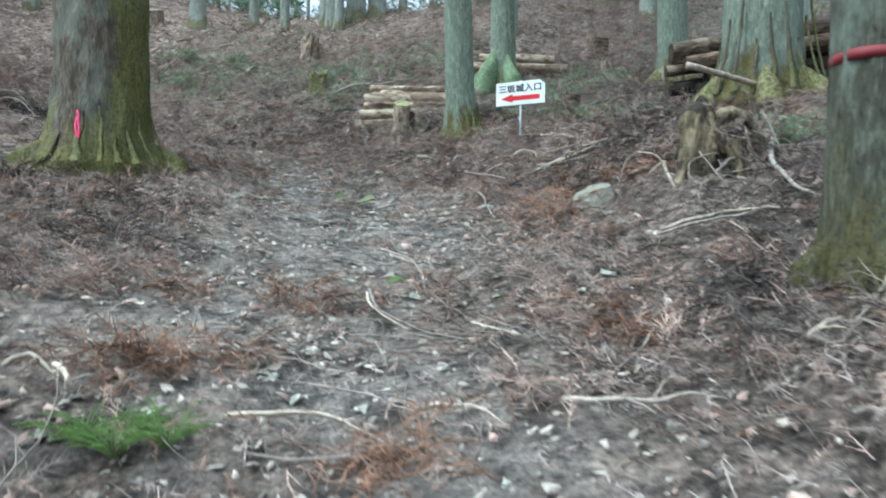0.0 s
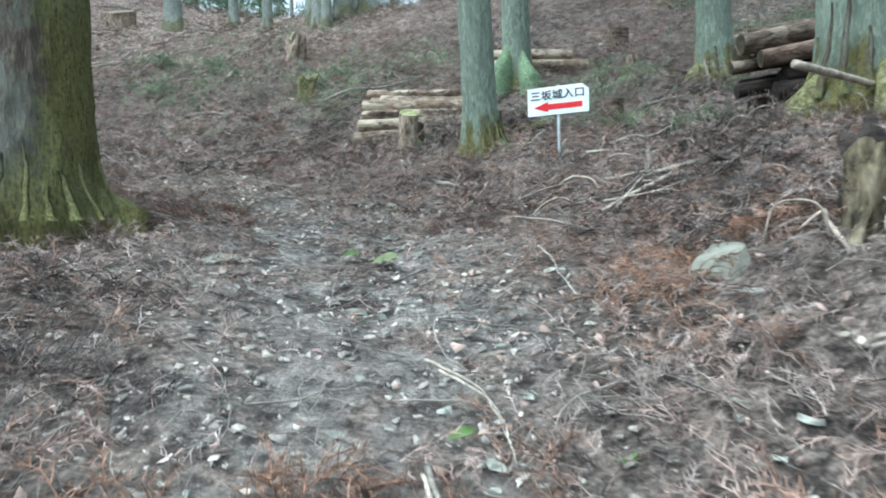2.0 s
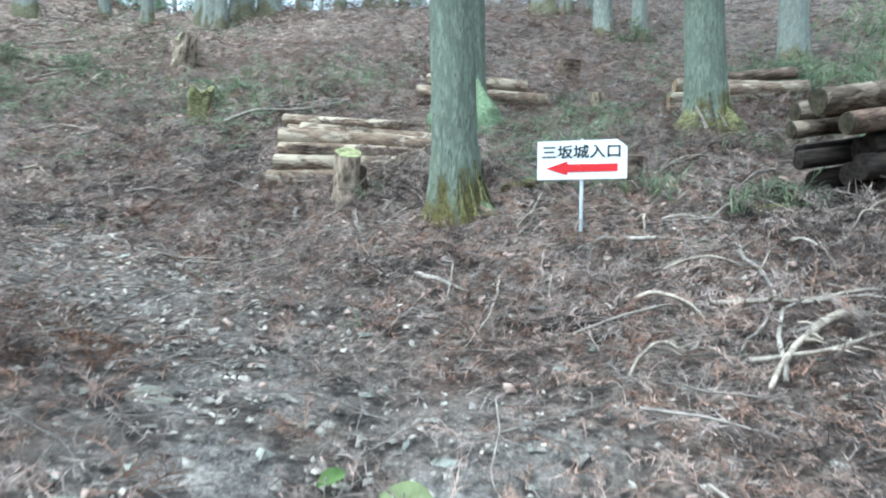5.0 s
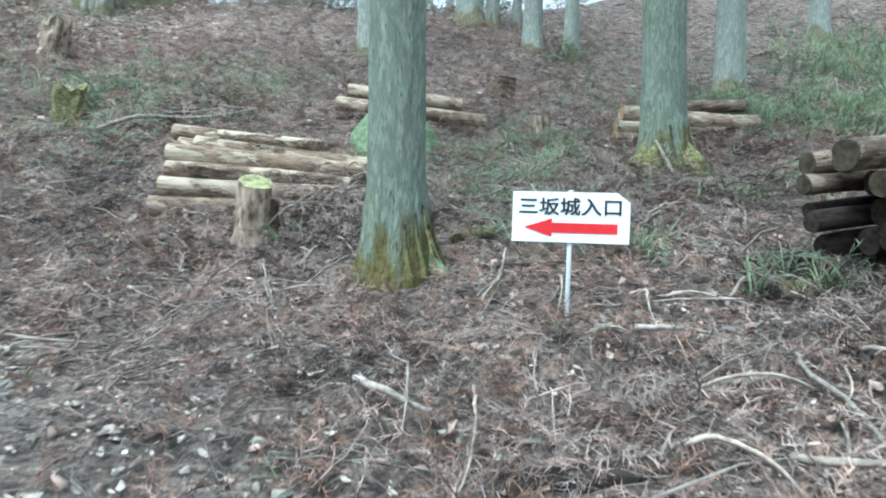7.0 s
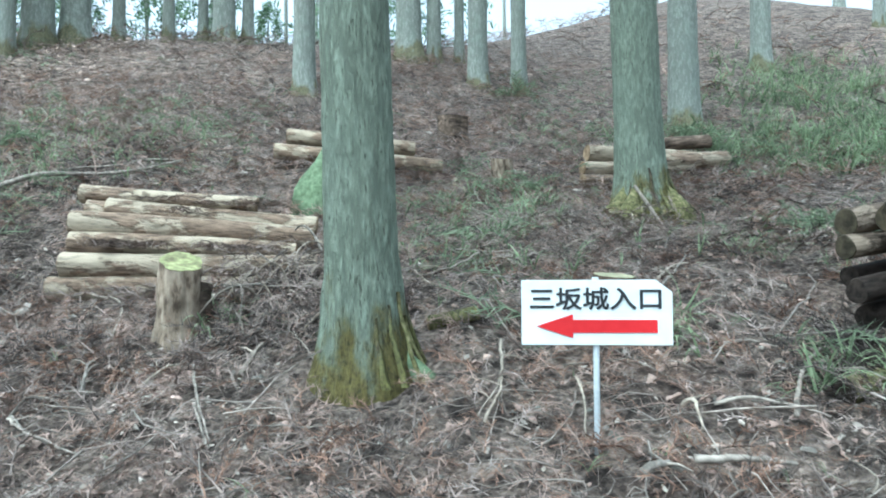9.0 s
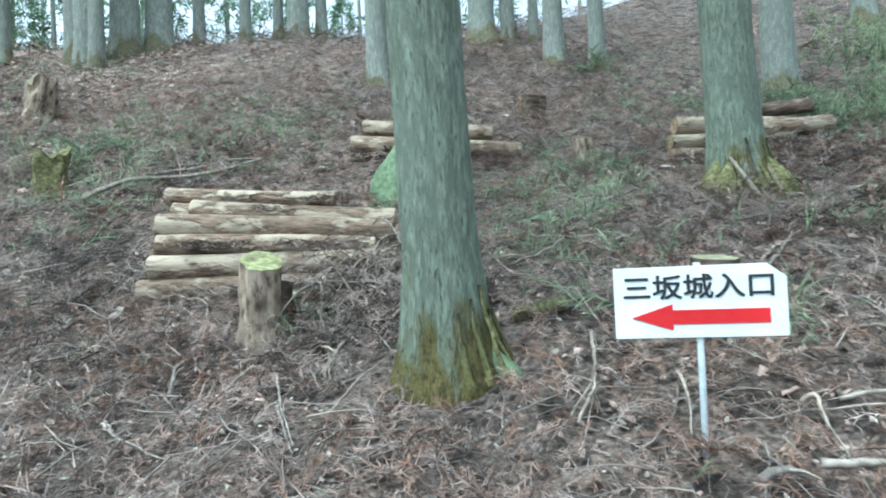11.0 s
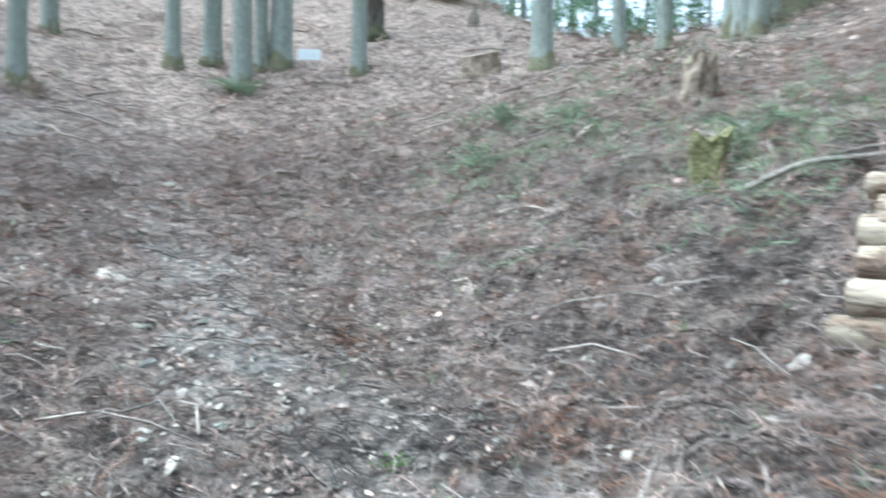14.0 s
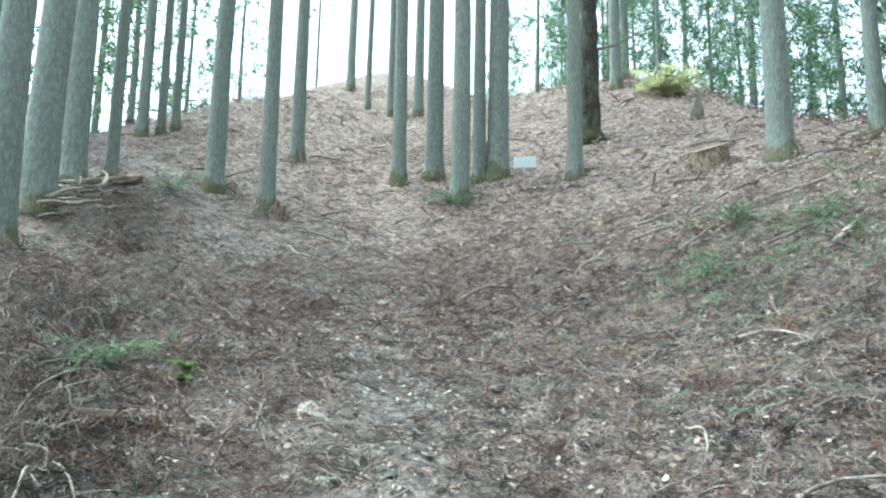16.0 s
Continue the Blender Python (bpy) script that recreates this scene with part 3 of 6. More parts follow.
# plantation cedars up the slope: place and trunk diameter
protos = []
for k in range(4):
    p = thing("cedar_tree", -60 - 4 * k, -30, gz(-60 - 4 * k, -30), "tall straight plantation cedar with bare grey-green trunk", "tree", TREE_GROUP)
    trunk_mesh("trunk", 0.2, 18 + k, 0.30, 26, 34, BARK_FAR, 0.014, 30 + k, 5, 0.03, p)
    crown_mesh("crown", 50 + k, 9.5 + k * 0.6, 19.5 + k, 1.9, 28, 7, 0.44, p)
    for j in range(4):
        limb(p, 4.5 + j * 0.9 + 0.3 * k, j * 1.9 + k, 0.8 + 0.2 * (j % 2), 0.022, 0.25, k * 9 + j)
    protos.append(p)
count = 0


def far_tree(x, y, d, lean=0.0, label=""):
    global count
    g = random.Random(int(x * 100) * 7 + int(y * 100))
    s = d / 0.4
    tall = 0.9 + 0.25 * g.random()
    m = pose(x, y, gz(x, y) - 0.05, 0, lean + g.uniform(-0.8, 0.8), g.uniform(0, 360)) @ Matrix.Diagonal((s, s, tall, 1))
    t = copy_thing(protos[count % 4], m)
    count += 1
    return tagged(t, label)


far_tree(-13.21, 9.09, 0.50)
far_tree(-15.35, 9.86, 0.62)
far_tree(-17.32, 10.73, 0.56)
far_tree(-17.38, 11.50, 0.27)
far_tree(-21.11, 13.03, 0.31)
far_tree(-21.21, 13.57, 0.24)
far_tree(-21.39, 14.01, 0.24)
far_tree(-16.80, 13.55, 0.44)
far_tree(-15.59, 14.29, 0.37)
far_tree(-18.43, 16.40, 0.39)
far_tree(-22.86, 21.43, 0.23)
far_tree(-21.63, 21.63, 0.27)
far_tree(-16.09, 18.18, 0.39)
far_tree(-21.33, 22.68, 0.38)
far_tree(-15.79, 19.13, 0.49)
far_tree(-14.03, 18.56, 0.47)
far_tree(-14.63, 19.72, 0.35)
far_tree(-14.39, 20.14, 0.59)
far_tree(-12.20, 20.66, 0.38)
far_tree(-15.80, 27.18, 0.40)
far_tree(-7.32, 20.78, 0.49)
far_tree(-27.17, 23.24, 0.40)
far_tree(-3.30, 19.47, 0.34)
far_tree(-2.82, 18.66, 0.26)
far_tree(-2.49, 19.74, 0.52)
far_tree(-1.93, 20.00, 0.51)
far_tree(-1.21, 20.20, 0.24)
far_tree(-0.32, 20.18, 0.23)
far_tree(0.35, 20.50, 0.21)
far_tree(0.73, 20.25, 0.44)
far_tree(1.23, 20.38, 0.24)
far_tree(1.53, 16.36, 0.35)
far_tree(4.18, 18.70, 0.52)
far_tree(4.70, 18.61, 0.29)
far_tree(5.31, 18.69, 0.21)
far_tree(4.95, 17.11, 0.38)
far_tree(5.42, 16.41, 0.28)
far_tree(7.14, 14.15, 0.49)
far_tree(10.98, 16.02, 0.41)
far_tree(-5.63, 20.67, 0.26)
far_tree(-4.54, 19.94, 0.26)
far_tree(-3.06, 19.08, 0.37)
gnarled = thing("gnarled_tree", -13.40, 22.75, gz(-13.40, 22.75), "dark gnarled tree with rough bark among pale cedars", "tree")
trunk_mesh("trunk", 0.27, 14, 0.46, 60, 90, BARK_GNARLED, 0.06, 91, 5, 0.10, gnarled)
crown_mesh("crown", 92, 6.5, 14.6, 2.6, 160, 7, 0.4, gnarled)
for k in range(4):
    limb(gnarled, 2.6 + 0.9 * k, 0.6 + k * 2.1, 1.3, 0.06, -0.3, 95 + k)
# trees past the brow and round about, which close the wood
g = random.Random(4)
placed = []
for k in range(900):
    ang, d = g.uniform(0, 360), g.uniform(15, 52)
    x, y = -1.5 + d * math.sin(radians(ang)), 7.5 + d * math.cos(radians(ang))
    ahead = 278 < ang or ang < 62
    if ahead and d < (24 if 300 > ang > 62 else 27 if ang > 300 else 18):
        continue
    if -24 < x < -4 and 8 < y < 24 or len(placed) > 74:
        continue
    if 285 < ang < 318 and d > 24 and g.random() < 0.72:
        continue
    if min([math.hypot(x - a, y - b) for a, b in placed] or [9]) < 2.3:
        continue
    placed.append((x, y))
    far_tree(x, y, g.uniform(0.22, 0.44), g.uniform(-1, 1))

# leafy evergreens behind the brow
bushy = []
for k in range(3):
    p = thing("evergreen_tree", 40 + 5 * k, -30, gz(40 + 5 * k, -30), "dark leafy evergreen behind the brow of the hill", "tree", "evergreens behind the brow")
    trunk_mesh("trunk", 0.13, 8.5 + k, 0.18, 14, 26, BARK_FAR, 0.01, 70 + k, 5, 0, p)
    crown_mesh("crown", 80 + k, 0.9, 9.2 + k, 2.3, 260, 22, 0.25, p, 0.45, 0.085)
    bushy.append(p)
g = random.Random(12)
for k, (ang, d) in enumerate(((-24, 24), (-20, 27), (-29, 30), (-33, 27), (-37, 32), (-27, 36), (-16, 25), (-11, 23), (-7, 26), (-3, 22), (2, 24), (7, 27), (12, 25), (18, 26), (24, 30),
                              (-41, 37), (-46, 42), (-80, 24), (-76, 27), (-72, 31), (-84, 22), (-90, 26), (-68, 36), (-22, 33), (-14, 31),
                              (-35, 36), (-31, 33), (-39, 29), (-43, 34), (-26, 29), (-30, 40), (-21, 38), (-36, 43), (-17, 34), (-25, 42), (-40, 42), (-33, 38))):
    x, y = -1.5 + d * math.sin(radians(ang)), 7.8 + d * math.cos(radians(ang))
    s = 0.8 + 0.5 * g.random()
    copy_thing(bushy[k % 3], pose(x, y, gz(x, y) - 0.1, 0, 0, g.uniform(0, 360)) @ Matrix.Diagonal((s, s, s * 1.15, 1)))


# ---- logs and stumps ----
def log(a, b, r, material, label, group, seed, end=None):
    """A cut length of timber, slightly uneven, with two sawn ends."""
    a, b = Vector(a), Vector(b)
    mid, d = (a + b) / 2, b - a
    n, sides = 18, 18
    g = random.Random(seed)
    ob = None
    L = d.length
    q = d.to_track_quat("X", "Z").to_matrix().to_4x4()
    ph = g.uniform(0, 6)
    v, f = [], []
    for i in range(n + 1):
        x = L * (i / n - 0.5)
        rr = r * (1.04 - 0.10 * i / n)
        for k in range(sides):
            t = math.tau * k / sides
            w = rr * (1 + 0.05 * math.sin(3 * t + ph) + 0.03 * math.sin(x * 5 + 2 * t + ph) + g.uniform(-0.028, 0.028))
            v.append((x, w * math.cos(t), w * math.sin(t) + 0.02 * math.sin(x * 1.7 + ph)))
    for i in range(n):
        for k in range(sides):
            c, e = i * sides + k, i * sides + (k + 1) % sides
            f.append((c, e, e + sides, c + sides))
    ob = mesh("log", v, f, material)
    ob.matrix_world = Matrix.Translation(mid) @ q
    tagged(ob, label, "log", group)
    for s, base in ((-1, 0), (1, n * sides)):
        ring = [Vector(v[base + k]) for k in range(sides)]
        c = sum(ring, Vector()) / sides
        vv = [c + Vector((s * 0.006, 0, 0))] + [c + (p - c) * 0.55 + Vector((s * 0.006, 0, 0)) for p in ring] + [c + (p - c) * 0.93 + Vector((s * 0.005, 0, 0)) for p in ring] + [p + Vector((-s * 0.004, 0, 0)) for p in ring]
        ff = []
        for k in range(sides):
            j = (k + 1) % sides
            ff += [(0, 1 + k, 1 + j), (1 + k, 1 + sides + k, 1 + sides + j, 1 + j), (1 + sides + k, 1 + 2 * sides + k, 1 + 2 * sides + j, 1 + sides + j)]
        mesh("cut_end", vv, ff, end or CUT, ob, False, "sawn end darkened to stand for shade" if end else "pale sawn end")
    return ob


PALE = "pale log with flaking bark, stacked on the slope"
A = "logs stacked behind the tall stump"
log((-1.38, 11.06, 3.10), (0.24, 10.56, 3.07), 0.080, LOG_BARK, PALE, A, 1)
log((-1.30, 11.05, 3.27), (0.34, 10.56, 3.22), 0.092, LOG_BARK, PALE, A, 2)
log((-1.27, 11.28, 3.41), (0.25, 10.82, 3.33), 0.080, LOG_BARK, PALE, A, 3)
log((-1.27, 11.33, 3.56), (0.38, 10.83, 3.44), 0.086, LOG_BARK, PALE, A, 4)
log((-1.05, 11.75, 3.70), (0.51, 11.25, 3.60), 0.080, LOG_BARK, PALE, A, 5)
log((-1.25, 11.98, 3.86), (0.08, 11.57, 3.77), 0.078, LOG_BARK, PALE, A, 6)
log((-0.60, 11.26, 3.42), (0.62, 10.92, 3.36), 0.080, LOG_BARK, PALE, A, 7)
log((-1.22, 11.62, 3.50), (0.45, 11.08, 3.42), 0.080, LOG_BARK, PALE, A, 8)
log((-1.20, 11.85, 3.68), (0.30, 11.40, 3.58), 0.080, LOG_BARK, PALE, A, 9)
C = "logs stacked uphill of the lichen-footed cedar"
log((0.67, 13.30, 4.70), (2.02, 12.90, 4.62), 0.085, LOG_BARK, PALE, C, 11)
log((0.50, 13.12, 4.49), (2.22, 12.60, 4.39), 0.085, LOG_BARK, PALE, C, 12)
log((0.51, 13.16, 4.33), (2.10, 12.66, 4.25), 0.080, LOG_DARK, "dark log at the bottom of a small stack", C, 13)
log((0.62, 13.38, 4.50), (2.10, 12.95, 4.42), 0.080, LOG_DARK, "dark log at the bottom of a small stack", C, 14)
D = "logs stacked behind the broad-footed cedar"
log((3.93, 12.30, 4.60), (5.48, 12.05, 4.56), 0.09, LOG_BARK, PALE, D, 21)
log((3.76, 12.15, 4.40), (5.13, 11.90, 4.42), 0.082, LOG_BARK, PALE, D, 22)
log((3.74, 12.12, 4.25), (5.28, 11.88, 4.28), 0.08, LOG_BARK, PALE, D, 23)
log((4.53, 12.00, 4.48), (5.58, 11.81, 4.58), 0.095, LOG_BARK, PALE, D, 24)
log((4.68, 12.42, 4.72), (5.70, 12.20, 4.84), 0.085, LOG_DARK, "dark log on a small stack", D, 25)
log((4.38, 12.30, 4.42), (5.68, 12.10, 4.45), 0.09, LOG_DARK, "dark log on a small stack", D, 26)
E_ = "dark logs stacked behind the shredded-bark cedar"
DARK = "log in a heavy stack, blackened to stand for shade"
# lower and rear logs and the ends are coloured dark for the stack's inner shade
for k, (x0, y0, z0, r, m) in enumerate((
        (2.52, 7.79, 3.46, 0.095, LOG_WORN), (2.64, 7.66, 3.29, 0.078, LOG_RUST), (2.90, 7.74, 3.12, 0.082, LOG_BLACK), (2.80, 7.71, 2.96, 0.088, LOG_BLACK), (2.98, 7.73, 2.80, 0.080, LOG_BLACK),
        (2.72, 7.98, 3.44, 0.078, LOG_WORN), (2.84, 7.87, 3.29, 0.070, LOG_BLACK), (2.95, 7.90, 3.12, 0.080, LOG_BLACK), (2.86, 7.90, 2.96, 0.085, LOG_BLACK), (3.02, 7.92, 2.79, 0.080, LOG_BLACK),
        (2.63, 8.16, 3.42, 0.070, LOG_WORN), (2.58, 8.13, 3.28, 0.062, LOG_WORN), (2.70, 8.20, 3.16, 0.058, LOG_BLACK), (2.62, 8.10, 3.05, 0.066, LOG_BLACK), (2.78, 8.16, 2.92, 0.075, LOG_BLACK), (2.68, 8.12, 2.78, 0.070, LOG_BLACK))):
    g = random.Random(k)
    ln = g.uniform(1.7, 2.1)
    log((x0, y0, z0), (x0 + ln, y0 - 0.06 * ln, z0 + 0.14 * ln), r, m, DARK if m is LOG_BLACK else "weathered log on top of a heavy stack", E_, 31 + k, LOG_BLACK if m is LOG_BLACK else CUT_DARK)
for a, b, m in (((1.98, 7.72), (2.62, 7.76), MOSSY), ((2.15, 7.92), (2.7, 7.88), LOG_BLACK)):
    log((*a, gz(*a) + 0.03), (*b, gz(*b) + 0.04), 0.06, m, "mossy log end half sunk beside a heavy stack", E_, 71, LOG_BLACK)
log((2.95, 7.62, 2.70), (3.02, 8.30, 2.74), 0.07, LOG_BLACK, "bearer log under a heavy stack, blackened to stand for shade", E_, 61, CUT_DARK)
log((-6.6, 8.75, gz(-6.6, 8.75) + 0.04), (-6.2, 9.35, gz(-6.2, 9.35) + 0.05), 0.06, LOG_DARK, "short dark log lying in the litter", "", 51)
log((-16.9, 10.2, gz(-16.9, 10.2) + .08), (-17.3, 12.1, gz(-17.3, 12.1) + .08), 0.10, LOG_BARK, "felled log at the foot of the upper cedars", "", 52)
log((-9.7, 8.92, gz(-9.7, 8.92) + 0.08), (-8.35, 9.32, gz(-8.35, 9.32) + 0.10), 0.095, LOG_BLACK, "black log half covered by brush", "", 54)
log((0.66, 9.24, gz(0.66, 9.24) + 0.03), (0.93, 9.16, gz(0.93, 9.16) + 0.04), 0.045, MOSSY, "short moss-covered log lying in the litter", "", 55)
# added black log that gives the dark of a hollow under a branch
log((0.10, 7.06, gz(0.1, 7.06) - 0.02), (0.62, 6.84, gz(0.62, 6.84) - 0.01), 0.062, LOG_BLACK, "half-buried black log standing in for a shaded hollow", "", 53)


def stump(x, y, r, h, material, label, seed, top=None, flare=1.35, ragged=0.0, lean=0.0, slant=0.15, rug=0.12):
    t = thing("tree_stump", x, y, gz(x, y) - 0.06, label, "stump", "", 0, 0, lean)
    n, rows = 40, 18
    g = random.Random(seed)
    ph = [g.uniform(0, 6) for _ in range(4)]
    v, f = [], []
    for i in range(rows):
        s = i / (rows - 1)
        for k in range(n):
            a = math.tau * k / n
            rr = r * (1 + (flare - 1) * math.exp(-s * 4) * (1 + 0.5 * math.sin(3 * a + ph[0])) + 0.05 * math.sin(5 * a + ph[1]) + 0.03 * math.sin(11 * a + 3 * s + ph[2])) + g.uniform(-0.004, 0.004) + rug * r * noise.noise(Vector((math.cos(a) * 2.2, math.sin(a) * 2.2, s * h * 9 + seed)))
            z = -0.25 * (1 - s) + (h + 0.06) * s + slant * s * rr * math.sin(a) + ragged * s * (math.sin(2 * a + ph[3]) + 0.6 * math.sin(5 * a + ph[1])) * h
            v.append((rr * math.cos(a), rr * math.sin(a), z))
    for i in range(rows - 1):
        f += [(i * n + k, i * n + (k + 1) % n, i * n + n + (k + 1) % n, i * n + n + k) for k in range(n)]
    mesh("bark", v, f, material, t)
    ring = [Vector(p) for p in v[-n:]]
    c = sum(ring, Vector()) / n
    c.z -= ragged * h
    vv = [c] + [c + (p - c) * 0.6 + Vector((0, 0, 0.004)) for p in ring] + [p + Vector((0, 0, 0.003)) for p in ring]
    ff = [(0, 1 + k, 1 + (k + 1) % n) for k in range(n)] + [(1 + k, 1 + n + k, 1 + n + (k + 1) % n, 1 + (k + 1) % n) for k in range(n)]
    mesh("cut_top", vv, ff, top or CUT_OLD, t, False, "sawn top")
    return t


tall = stump(-0.62, 10.0, 0.118, 0.45, STUMP_BARK, "tall pale stump with a yellow-green sawn top beside logs", 1, CUT_MOSSY, slant=0.5, flare=1.5, lean=3)
# added dark piece that paints the shade on the stump's right side
v, f = tube(curve_through([(0.135, 0.03, -0.2), (0.12, 0.035, 0.15), (0.105, 0.03, 0.34), (0.11, 0.03, 0.40)], 4), [0.095 - 0.002 * k for k in range(13)], 14, True, 0.18, 4)
mesh("split_side", v, f, LOG_DARK, tall, True, "dark piece standing in for the stump's shaded side")
stump(-2.42, 13.42, 0.15, 0.42, MOSSY, "mossy rotten stump on the slope", 2, MOSSY, rug=0.35, ragged=0.1)
stump(-3.12, 16.05, 0.18, 0.55, STUMP_BARK, "tall brown stump on the upper slope", 3, lean=6, flare=1.5, rug=0.4, ragged=0.12)
stump(2.90, 12.45, 0.115, 0.32, STUMP_BARK, "small pale stump among ferns", 4)
stump(1.60, 8.80, 0.11, 0.24, LOG_DARK, "low red-brown stump behind the signboard", 5)
stump(3.14, 14.3, 0.20, 0.40, LOG_DARK, "old dark stump on the upper slope", 6, LOG_DARK)
stump(-8.78, 20.7, 0.40, 0.45, STUMP_BARK, "broad low red-brown stump", 7, STUMP_BARK, 1.6, slant=0.4)
stump(-15.15, 14.35, 0.17, 0.30, STUMP_BARK, "freshly broken pale stump beside an upper cedar", 21, STUMP_BARK, 1.5, 0.2, rug=0.4)
old = stump(1.64, 4.48, 0.125, 0.36, ROTTEN, "rotten hollow stump with moss and arching roots", 9, LOG_BLACK, 1.5, 0.16, rug=0.5, slant=0.4)
for k, (pts, w) in enumerate((([(0.02, 0.0, 0.28), (0.18, 0.02, 0.42), (0.36, 0.05, 0.36), (0.46, 0.02, 0.02)], 0.045), ([(0.1, 0.12, 0.22), (0.3, 0.22, 0.34), (0.55, 0.2, 0.05)], 0.04), ([(-0.04, -0.04, 0.16), (-0.12, -0.1, 0.10), (-0.18, -0.14, -0.06)], 0.04),
                              ([(0.05, -0.08, 0.2), (0.14, -0.16, 0.17), (0.2, -0.22, -0.06)], 0.06), ([(0.0, -0.1, 0.05), (0.04, -0.14, 0.26), (0.02, -0.1, 0.40)], 0.035))):
    p = curve_through(pts, 6)
    v, f = tube(p, [w * (1 - 0.45 * i / len(p) + 0.10 * math.sin(i * 1.3)) for i in range(len(p))], 12, True, 0.9, k)
    m = old.matrix_world.to_3x3().inverted()
    mesh("root", [m @ q for q in v], f, ROTTEN, old, True, "mossy arching dead root")


# ---- signs ----
def signboard(x, y, z_mid, face, width, height, label, letters=True):
    t = thing("signboard", x, y, gz(x, y) - 0.15, label, "sign", "", face)
    base = gz(x, y) - 0.15
    zt, zb = z_mid + height / 2 - base, z_mid - height / 2 - base
    cut = height * 0.19
    w = width / 2
    out = [(-w, zb), (w, zb), (w, zt - cut), (w - cut * 1.3, zt), (-w, zt)]
    bm = bmesh.new()
    fr = [bm.verts.new((a, -0.004, b)) for a, b in out]
    bk = [bm.verts.new((a, 0.004, b)) for a, b in out]
    bm.faces.new(fr)
    bm.faces.new(bk[::-1])
    for k in range(5):
        bm.faces.new((fr[k], bk[k], bk[(k + 1) % 5], fr[(k + 1) % 5]))
    bmesh.ops.bevel(bm, geom=bm.edges[:], offset=0.0015, segments=1, affect="EDGES")
    board = part("board", bm, WHITE, t, smooth=False)
    v, f = tube([(0.0, 0.016, 0), (0.0, 0.016, zb * 0.5), (0.0, 0.016, zt + 0.012)], [0.0125 * width / 0.6] * 3, 14)
    mesh("post", v, f, POST, t)
    for zc in (zb + height * 0.22, zt - height * 0.22):
        bm = bmesh.new()
        bmesh.ops.create_cube(bm, size=1, matrix=Matrix.Translation((0, 0.018, zc)) @ Matrix.Diagonal((0.05, 0.03, 0.014, 1)))
        bmesh.ops.bevel(bm, geom=bm.edges[:], offset=0.003, segments=2, affect="EDGES")
        part("clamp", bm, POST, t)
    if not letters:
        return t
    zc = zb + height * 0.29
    s = height
    arrow = [(-0.40 * width, zc), (-0.155 * width, zc + 0.185 * s), (-0.155 * width, zc + 0.10 * s), (0.40 * width, zc + 0.10 * s), (0.40 * width, zc - 0.10 * s), (-0.155 * width, zc - 0.10 * s), (-0.155 * width, zc - 0.185 * s)]
    bm = bmesh.new()
    fr = [bm.verts.new((a, -0.0072, b)) for a, b in arrow]
    bk = [bm.verts.new((a, -0.0045, b)) for a, b in arrow]
    bm.faces.new(fr)
    for k in range(7):
        bm.faces.new((fr[k], bk[k], bk[(k + 1) % 7], fr[(k + 1) % 7]))
    part("arrow", bm, RED, board, "red arrow pointing along the trail", smooth=False)
    cu = bpy.data.curves.new("lettering", "FONT")
    cu.body, cu.size, cu.align_x, cu.align_y, cu.extrude, cu.offset = "三坂城入口", 0.1, "CENTER", "CENTER", 0.001, 0.0
    tmp = bpy.data.objects.new("lettering", cu)
    scene.collection.objects.link(tmp)
    bpy.context.view_layer.update()
    me = bpy.data.meshes.new_from_object(tmp.evaluated_get(bpy.context.evaluated_depsgraph_get()))
    bpy.data.objects.remove(tmp)
    co = np.array([q.co for q in me.vertices])
    lo, hi = co.min(0), co.max(0)
    sx, sy = 0.865 * width / (hi[0] - lo[0]), 0.335 * height / (hi[1] - lo[1])
    for q in me.vertices:
        q.co = ((q.co.x - (lo[0] + hi[0]) / 2) * sx - 0.008 * width, -0.0062 - q.co.z * 0.6, zb + 0.715 * height + (q.co.y - (lo[1] + hi[1]) / 2) * sy)
    co = np.array([q.co for q in me.vertices])
    fs = [tuple(q.vertices) for q in me.polygons]
    vv, ff = [], []
    for k, (dx, dz) in enumerate(((0, 0), (0.0022, 0), (-0.0022, 0), (0, 0.0018), (0, -0.0018), (0.0015, 0.0013), (-0.0015, -0.0013), (0.0015, -0.0013), (-0.0015, 0.0013))):
        ff += [tuple(i + len(co) * k for i in q) for q in fs]
        vv.append(co + np.array([dx, -0.00012 * k, dz]))
    me = bpy.data.meshes.new("lettering")
    me.from_pydata(np.concatenate(vv).tolist(), [], ff)
    me.materials.append(INK)
    me.name = "lettering"
    ob = new("lettering", me)
    ob.parent = board
    tagged(ob, "black characters")
    return t


signboard(0.865, 7.965, 3.003, -29.5, 0.60, 0.262, "white trail sign with black lettering and red arrow on post")
signboard(-13.45, 20.2, gz(-13.45, 20.2) + 0.42, 35, 0.56, 0.27, "small blank white signboard on a short post uphill", False)
# band of red tape round the slim cedar, pink ribbon and red-topped peg by the old cedar
zt = gz(1.79, 2.92)
tape = thing("red_tape_band", 1.803, 2.92, zt + 0.86, "band of red tape tied round a cedar trunk", "tape", "", 0, 0, 0.8)
v, f = [], []
for k in range(48):
    a = math.tau * k / 48
    for rr, z in ((0.165, -0.022), (0.1795, -0.023), (0.1795, 0.022), (0.165, 0.023)):
        q = rr + 0.002 * math.sin(7 * a)
        v.append((q * math.cos(a) + 0.003, q * math.sin(a), z + 0.004 * math.sin(2 * a)))
for k in range(48):
    for j in range(4):
        f.append((k * 4 + j, k * 4 + (j + 1) % 4, ((k + 1) % 48) * 4 + (j + 1) % 4, ((k + 1) % 48) * 4 + j))
mesh("band", v, f, TAPE, tape)
